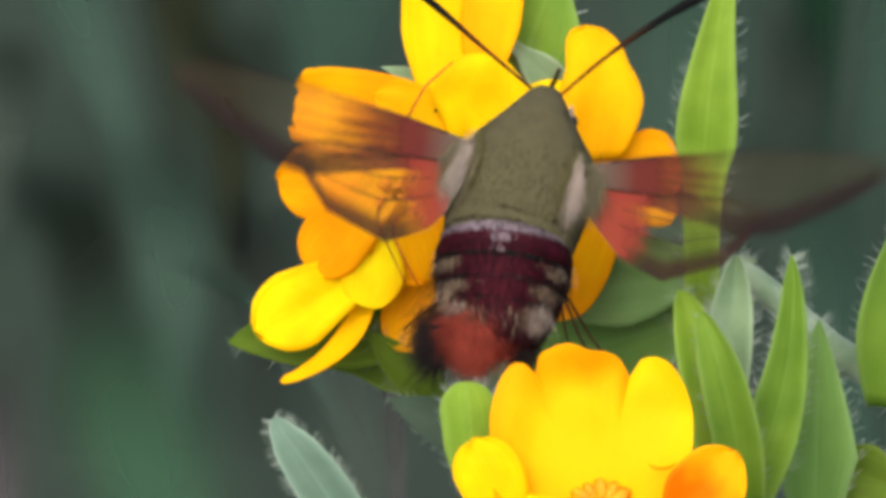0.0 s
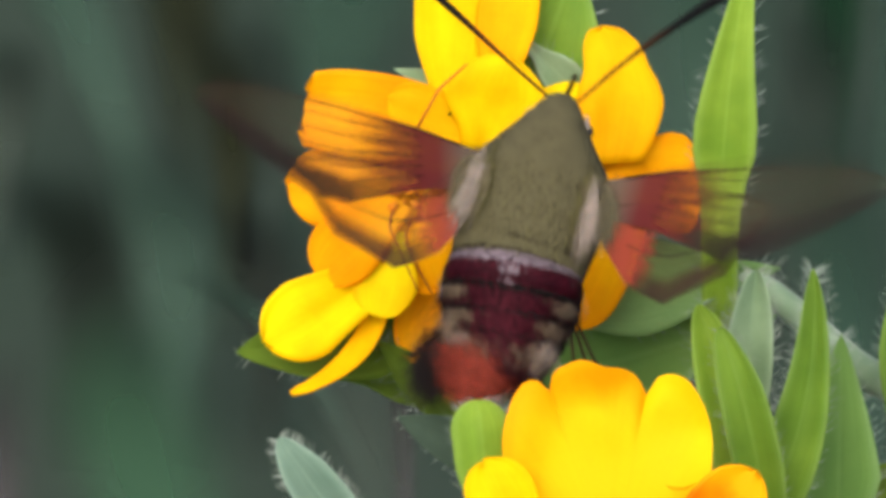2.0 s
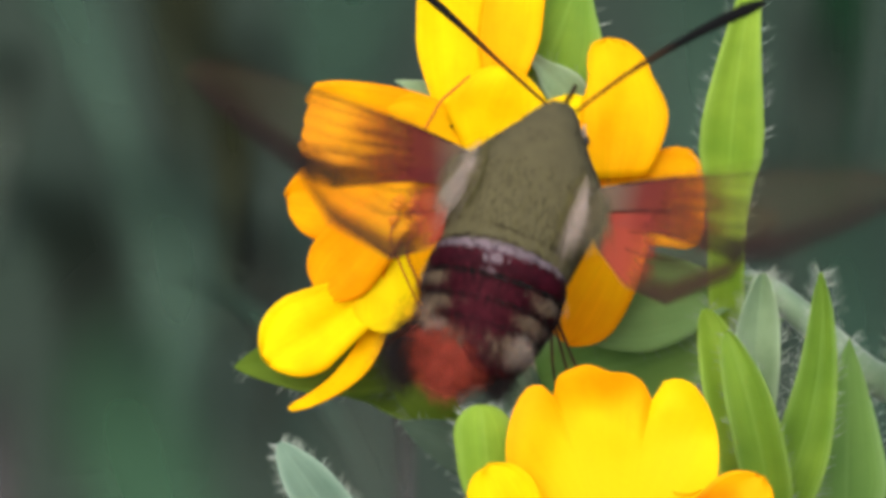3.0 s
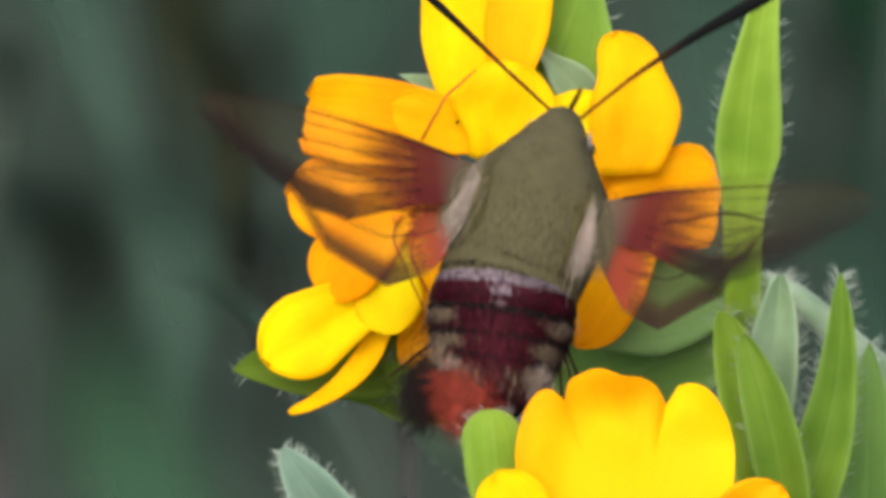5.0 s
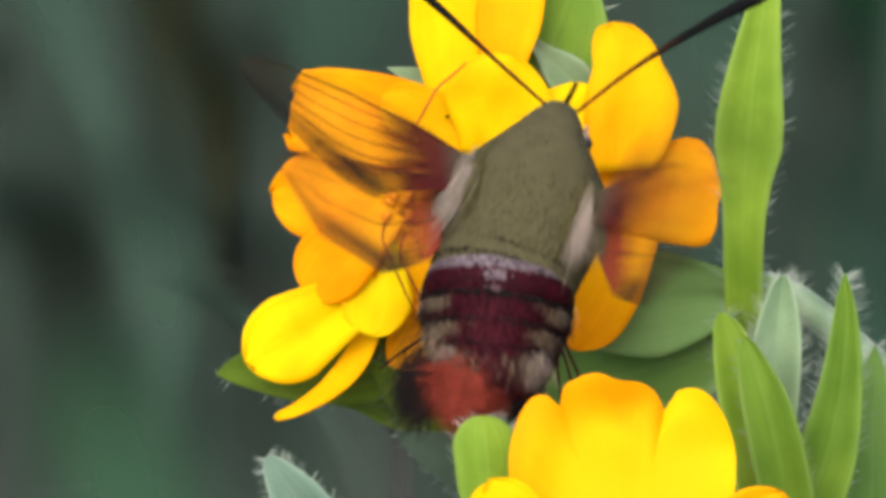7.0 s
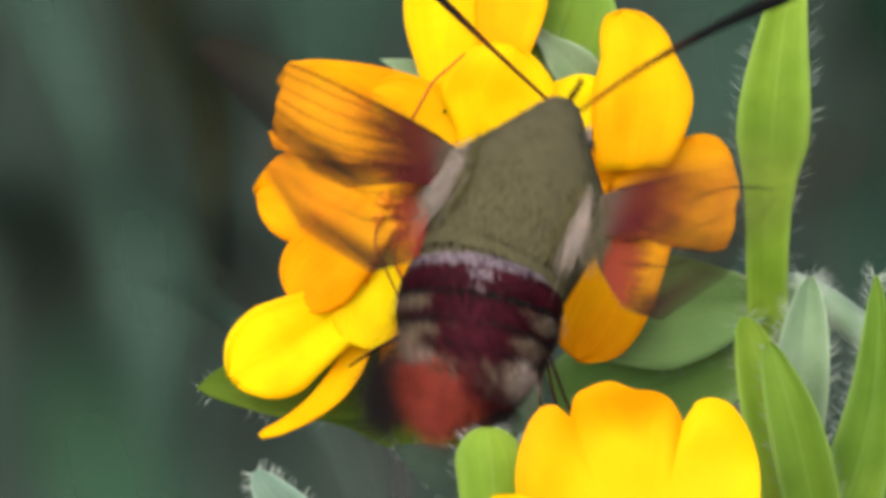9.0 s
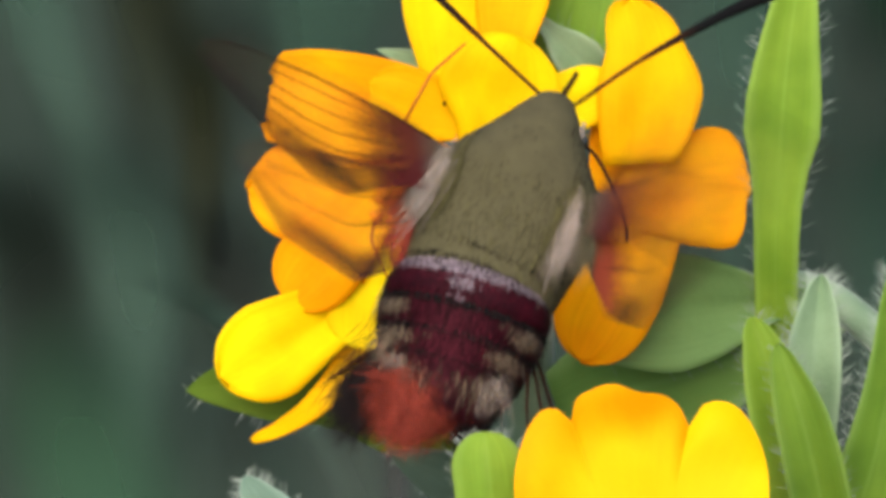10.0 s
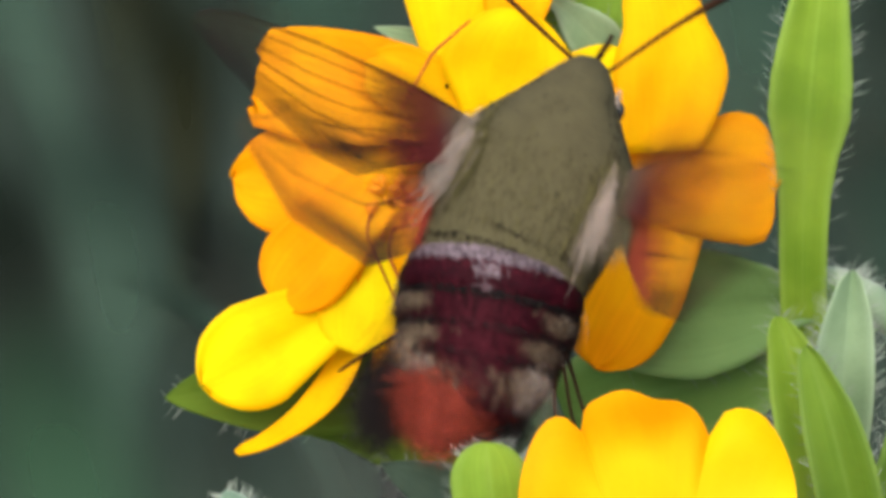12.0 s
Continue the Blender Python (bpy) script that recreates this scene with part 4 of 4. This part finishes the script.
brush = fur(TAIL, 5200, (-228, -122), (-180, 180), 58, 1.6, rng, 0.3, 0.55, sink=16)
bmesh.ops.translate(brush, verts=brush.verts[:], vec=V(-34, 0, 0))
on_abdomen("tail_tuft", brush, M_RED_FUR, "rust-red tail brush")
on_abdomen("tail_side", tuft(1700, (-104, -178, -92), (16, 28, 12), (-0.35, -1, 0.0), 62, 1.5, rng, 0.34), M_TAIL_BLACK, "black tail brush")
on_abdomen("tail_side", tuft(700, (46, -180, -96), (12, 16, 12), (0.2, -1, 0.0), 48, 2.0, rng, 0.3), M_TAIL_BLACK, "black tail brush")


# wings: s runs from root to tip, v from the leading to the trailing edge
def lerp_curve(pts, k):
    for (a, x0, y0), (b, x1, y1) in zip(pts, pts[1:]):
        if a <= k <= b:
            t = (k - a) / (b - a)
            t = t * t * (3 - 2 * t) * 0.4 + t * 0.6
            return x0 + (x1 - x0) * t, y0 + (y1 - y0) * t
    return pts[-1][1:]


FORE = ([(0, 0, 12), (0.25, 140, 24), (0.55, 310, 26), (0.8, 460, 18), (0.95, 540, 0), (1, 556, -18)],
        [(0, 0, -50), (0.25, 118, -84), (0.5, 262, -150), (0.62, 330, -146), (0.8, 440, -98), (0.92, 516, -54), (1, 556, -22)])
HIND = ([(0, 0, -34), (0.4, 120, -58), (0.8, 252, -70), (1, 318, -104)],
        [(0, 0, -104), (0.3, 38, -192), (0.55, 106, -242), (0.8, 220, -212), (1, 318, -108)])


def wing(name, planform, flip, base_reach, border, base_material, label):
    lead, trail = planform
    nu, nv = 40, 16

    def spot(s, v, lift=0.0):
        (x0, y0), (x1, y1) = lerp_curve(lead, s), lerp_curve(trail, s)
        x, y = x0 + (x1 - x0) * v, y0 + (y1 - y0) * v
        return V(flip * x, y, lift + 10 * math.sin(s * 2.2) - 6 * v)
    film, root, rim = bmesh.new(), bmesh.new(), bmesh.new()
    maps = {b: b.loops.layers.uv.new("UVMap") for b in (film, root, rim)}

    def quad(b, pts, uvs):
        f = b.faces.new([b.verts.new(c) for c in pts])
        for loop, uv in zip(f.loops, uvs):
            loop[maps[b]].uv = uv
    for i in range(nu):
        for j in range(nv):
            cells = [(a / nu, c / nv) for a, c in ((i, j), (i + 1, j), (i + 1, j + 1), (i, j + 1))]
            quad(film, [spot(*c) for c in cells], cells)
            cells = [(a * base_reach, c) for a, c in cells]
            quad(root, [spot(*c, 1.2) for c in cells], [(a / base_reach, c) for a, c in cells])
    # the border follows the outer margin, wider at the tip
    for i in range(48):
        ring = []
        for k in (i, i + 1):
            q = k / 48
            s = 0.30 + 0.70 * q
            depth = border[0] + (border[1] - border[0]) * q ** 1.5
            ring.append([(spot(s * (1 - 0.04 * d * q), 1 - depth * d, 1.6), (1 - d, q)) for d in (0, 0.25, 0.5, 0.75, 1.0)])
        for a, b2, c, d2 in zip(ring[0], ring[0][1:], ring[1][1:], ring[1]):
            quad(rim, [x[0] for x in (a, b2, c, d2)], [x[1] for x in (a, b2, c, d2)])
    for b in (film, root, rim):
        bmesh.ops.remove_doubles(b, verts=b.verts[:], dist=1e-7)
    ob = part(name, film, M_MEMBRANE, MOTH, label, local=True)
    part("border", rim, M_WING_EDGE if name == "forewing" else M_HIND_EDGE, ob, "dark brown wing border", local=True)
    part("base_patch", root, base_material, ob, "opaque scaled wing base", local=True)
    pts = [spot(s, 0.02, 1.5) for s in np.linspace(0.1, 0.98, 14)]
    part("vein", tube(pts, [2.6 * GRID] * 14, 5), M_VEIN, ob, "dark leading edge", local=True)
    for v in (0.14, 0.3, 0.46, 0.62, 0.78) if name == "forewing" else (0.3, 0.55):
        pts = [spot(s, v, 1.0) for s in np.linspace(base_reach * 0.5, 0.93, 10)]
        part("vein", tube(pts, [1.5 * GRID] * 10, 5), M_VEIN, ob, local=True)
    return ob


WINGS = []
for flip in (-1, 1):
    f = wing("forewing", FORE, flip, 0.47, (0.26, 0.6), M_WING_BASE, "clear forewing with dark veins and border")
    h = wing("hindwing", HIND, flip, 0.46, (0.26, 0.40), M_WING_RUST, "clear hindwing with a rust-red base")
    WINGS += [(f, flip, 0.0), (h, flip, 0.35)]


# ---- what moves ----
# seconds, grid place of the back of the thorax, lean to the right, seen length to the head, swing of the abdomen, roll to the left
MOTH_ROWS = [
    (0, 907, 400, 15.8, 249, -7.5, 8), (0.5, 899, 396, 18.4, 261, -12.8, 5), (1, 915, 432, 15.7, 266, -8.9, 6), (1.5, 904, 418, 14.7, 263, -4.3, 6),
    (2, 898, 430, 15.9, 283, -4.6, 5), (2.5, 880, 417, 17.7, 253, -2.2, 10), (3, 872, 411, 21.8, 258, -2.9, 9), (5, 860, 458, 19.0, 285, -10.2, 5),
    (5.5, 835, 402, 25.1, 250, -7.0, 10), (6, 890, 439, 18.1, 279, -7.3, 3), (6.5, 857, 439, 20.7, 257, -8.0, 4), (7, 867, 433, 20.0, 263, -11.5, 8),
    (9, 839, 433, 24.4, 257, -12.4, 8), (9.5, 834, 470, 19.5, 287, -0.3, 11), (10, 821, 450, 25.0, 271, -6.1, 10), (10.5, 808, 476, 22.6, 307, -2.0, 11),
    (11, 850, 434, 20.9, 280, -7.8, 7), (11.5, 816, 448, 27.9, 289, -7.3, 11), (12, 851, 435, 25.2, 277, -12.9, 9)]
# seconds, shift of the flower head on the grid, turn
SWAY_ROWS = [
    (0, 0.0, 0.0, 0.0), (0.5, 5.2, -9.2, 0.16), (1, 7.3, -5.2, -0.06), (1.5, -4.9, 9.1, 0.13), (2, 6.7, -11.3, 0.04), (2.5, 1.9, 3.1, 0.03),
    (3, 3.7, 8.5, 0.28), (5, -1.0, 7.6, 0.32), (5.5, -0.4, 5.5, 0.16), (6, 7.5, -6.1, 0.38), (6.5, -2.0, 17.2, 0.1), (7, -1.1, 5.0, 0.2),
    (9, -7.5, 13.9, 0.08), (9.5, 1.3, 6.9, 0.14), (10, -3.2, 14.0, 0.15), (10.5, -0.1, 7.1, 0.11), (11, 0.8, 3.1, 0.27), (11.5, 0.3, 15.1, 0.25),
    (12, 2.5, 15.7, 0.35)]


def moth_pose(gx, gy, lean, seen, roll):
    pitch = math.acos(min(1, seen / 333.8)) - radians(8.6)
    flat = UP * math.cos(radians(lean)) + RIGHT * math.sin(radians(lean))
    ahead = flat * math.cos(pitch) - FRONT * math.sin(pitch)
    x = ahead.cross(FRONT).normalized()
    z = x.cross(ahead)
    m = Matrix((x, ahead, z)).transposed().to_4x4()
    axis = Matrix.Translation(V(0, 0, -90))
    return Matrix.Translation(P(gx, gy, 12)) @ m @ axis @ pose(0, 0, 0, 0, -roll, 0) @ axis.inverted()


def glide(rows, t):
    """The values of rows at t, on a smooth curve through them."""
    ts = [r[0] for r in rows]
    i = min(max(int(np.searchsorted(ts, t, side="right")) - 1, 0), len(rows) - 2)
    p = [np.array(rows[min(max(k, 0), len(rows) - 1)]) for k in (i - 1, i, i + 1, i + 2)]
    step = p[2][0] - p[1][0]
    k = min(max((t - p[1][0]) / step, 0.0), 1.0)
    m1 = (p[2] - p[0]) / max(p[2][0] - p[0][0], 1e-6) * step
    m2 = (p[3] - p[1]) / max(p[3][0] - p[1][0], 1e-6) * step
    return (2 * k ** 3 - 3 * k ** 2 + 1) * p[1] + (k ** 3 - 2 * k ** 2 + k) * m1 + (3 * k ** 2 - 2 * k ** 3) * p[2] + (k ** 3 - k ** 2) * m2


def sway_pose(t, pivot):
    """How the flower head has moved by t."""
    _, dx, dy, turn = [float(v) for v in glide(SWAY_ROWS, t)]
    spin = Matrix.Translation(pivot) @ Matrix.Rotation(radians(-turn), 4, FRONT) @ Matrix.Translation(-pivot)
    return Matrix.Translation(RIGHT * dx * GRID - UP * dy * GRID) @ spin


def motions():
    # the body trembles with the wing beat
    body, tail, cling = [], [], []
    # how strongly, at that time
    tremble = [(0, 0.3), (0.5, 0.6), (1, 0.9), (1.5, 0.3), (2, 1.7), (2.5, 1.2), (3, 1.0), (4, 1.0), (5, 0.8), (5.5, 2.0), (6, 1.7), (6.5, 1.9), (7, 0.5), (8, 1.0),
               (9, 2.0), (9.5, 1.1), (10, 0.3), (10.5, 0.6), (11, 0.8), (11.5, 0.5), (12, 1.0)]
    pivot = P(784, 441)
    first = MOTH.matrix_basis.copy()
    for n in range(-2, 363):
        t = n / 30
        _, gx, gy, lean, seen, swing, roll = [float(v) for v in glide(MOTH_ROWS, t)]
        shake = math.sin(2 * math.pi * n / 3)
        k = float(np.interp(t, [r[0] for r in tremble], [r[1] for r in tremble]))
        still = 0.5 + 0.5 * k
        here = moth_pose(gx + 1.5 * shake * still, gy + 4 * shake * still, lean + 0.5 * shake * still, min(seen, 325), roll)
        body.append((t, here))
        cling.append((t, here.inverted() @ sway_pose(t, pivot) @ first))
        tail.append((t, pose(0, 0, 0, 14 + 3.0 * k * shake, 0, -swing + 2.2 * k * shake)))
    walk(MOTH, body)
    for ob in CLINGING:
        walk(ob, cling)
    walk(abdomen, tail)
    # tucked and stretched: seconds, turn about the back line, drop below the head
    walk(REACHING, [(t, pose(REACH_ROOT.x, REACH_ROOT.y, REACH_ROOT.z - drop * GRID, 0, 0, turn)) for t, turn, drop in (
(0, -62, 34), (8.9, -62, 34), (9.05, -48, 24), (9.2, -24, 8), (9.35, 0, 0), (10.55, 0, 0), (10.7, -24, 8), (10.8, -48, 24), (10.9, -62, 34), (12, -62, 34))])
    start = UPPER.matrix_basis.copy()
    walk(UPPER, [(r[0], sway_pose(r[0], pivot) @ start) for r in SWAY_ROWS])
    # the antennae hold their line in the air while the body leans
    for ob, root in ANTENNAE:
        hold = 0.4 if root.x > 0 else 0.8
        line = []
        for n in range(-2, 363):
            row = glide(MOTH_ROWS, n / 30)
            line.append((n / 30, pose(*root, 0, (1.0 if root.x > 0 else 0.6) * float(row[6]), hold * (float(row[3]) - 16.3) + (3 if root.x > 0 else 0) + 0.9 * math.sin(2 * math.pi * n / 3 + 1))))
        walk(ob, line)
    # the wings beat about the body's length, ten times a second, and keep their line too;
    # rest: how far the beat lingers with the wing spread at that time
    rest = [(0, 1), (0.5, 0.45), (1, 0.6), (1.5, 0.4), (2, 0.6), (2.5, 1), (3, 0.7), (4, 0.4), (5, 0.5), (5.1, 1), (5.5, 0.3), (6, 0.3), (6.5, 0.25), (7, 0.3),
            (7.2, 0.9), (8, 0.3), (9, 0.4), (9.4, 0.9), (9.5, 0.35), (10, 0.3), (10.3, 0.8), (10.5, 0.3), (11, 0.3), (11.5, 0.3), (12, 0.3)]
    for ob, flip, late in WINGS:
        hinge = V(flip * 98, 186, -66)
        beat = []
        for n in range(-2, 363):
            t = n / 30
            row = glide(MOTH_ROWS, t)
            lean, roll = float(row[3]), float(row[6])
            still = float(np.interp(t, [r[0] for r in rest], [r[1] for r in rest]))
            up = 1 - still
            if flip < 0:
                low, reach, phase = (-3 + 8 * up, 20 + 44 * up, 0.17) if late else (-3 + 52 * up, 20 + 6 * up, 0.17)
                sweep = lean - 16 + (3 if late else 27) * up
            elif late:
                low, reach, phase = -3 + 58 * up, 20 + 60 * up, 0.36
                sweep = lean + 5 - 8 * up
            else:
                low, reach, phase = -3 + 60 * up, 20 + 60 * up, 0.36
                sweep = lean + 5 - 40 * up
            a = low + reach * (0.5 - 0.5 * math.cos(2 * math.pi * (n / 3 + phase * up) - 0.5 * late))
            beat.append((t, pose(*hinge, 0, roll - flip * a, sweep)))
        walk(ob, beat)


motions()
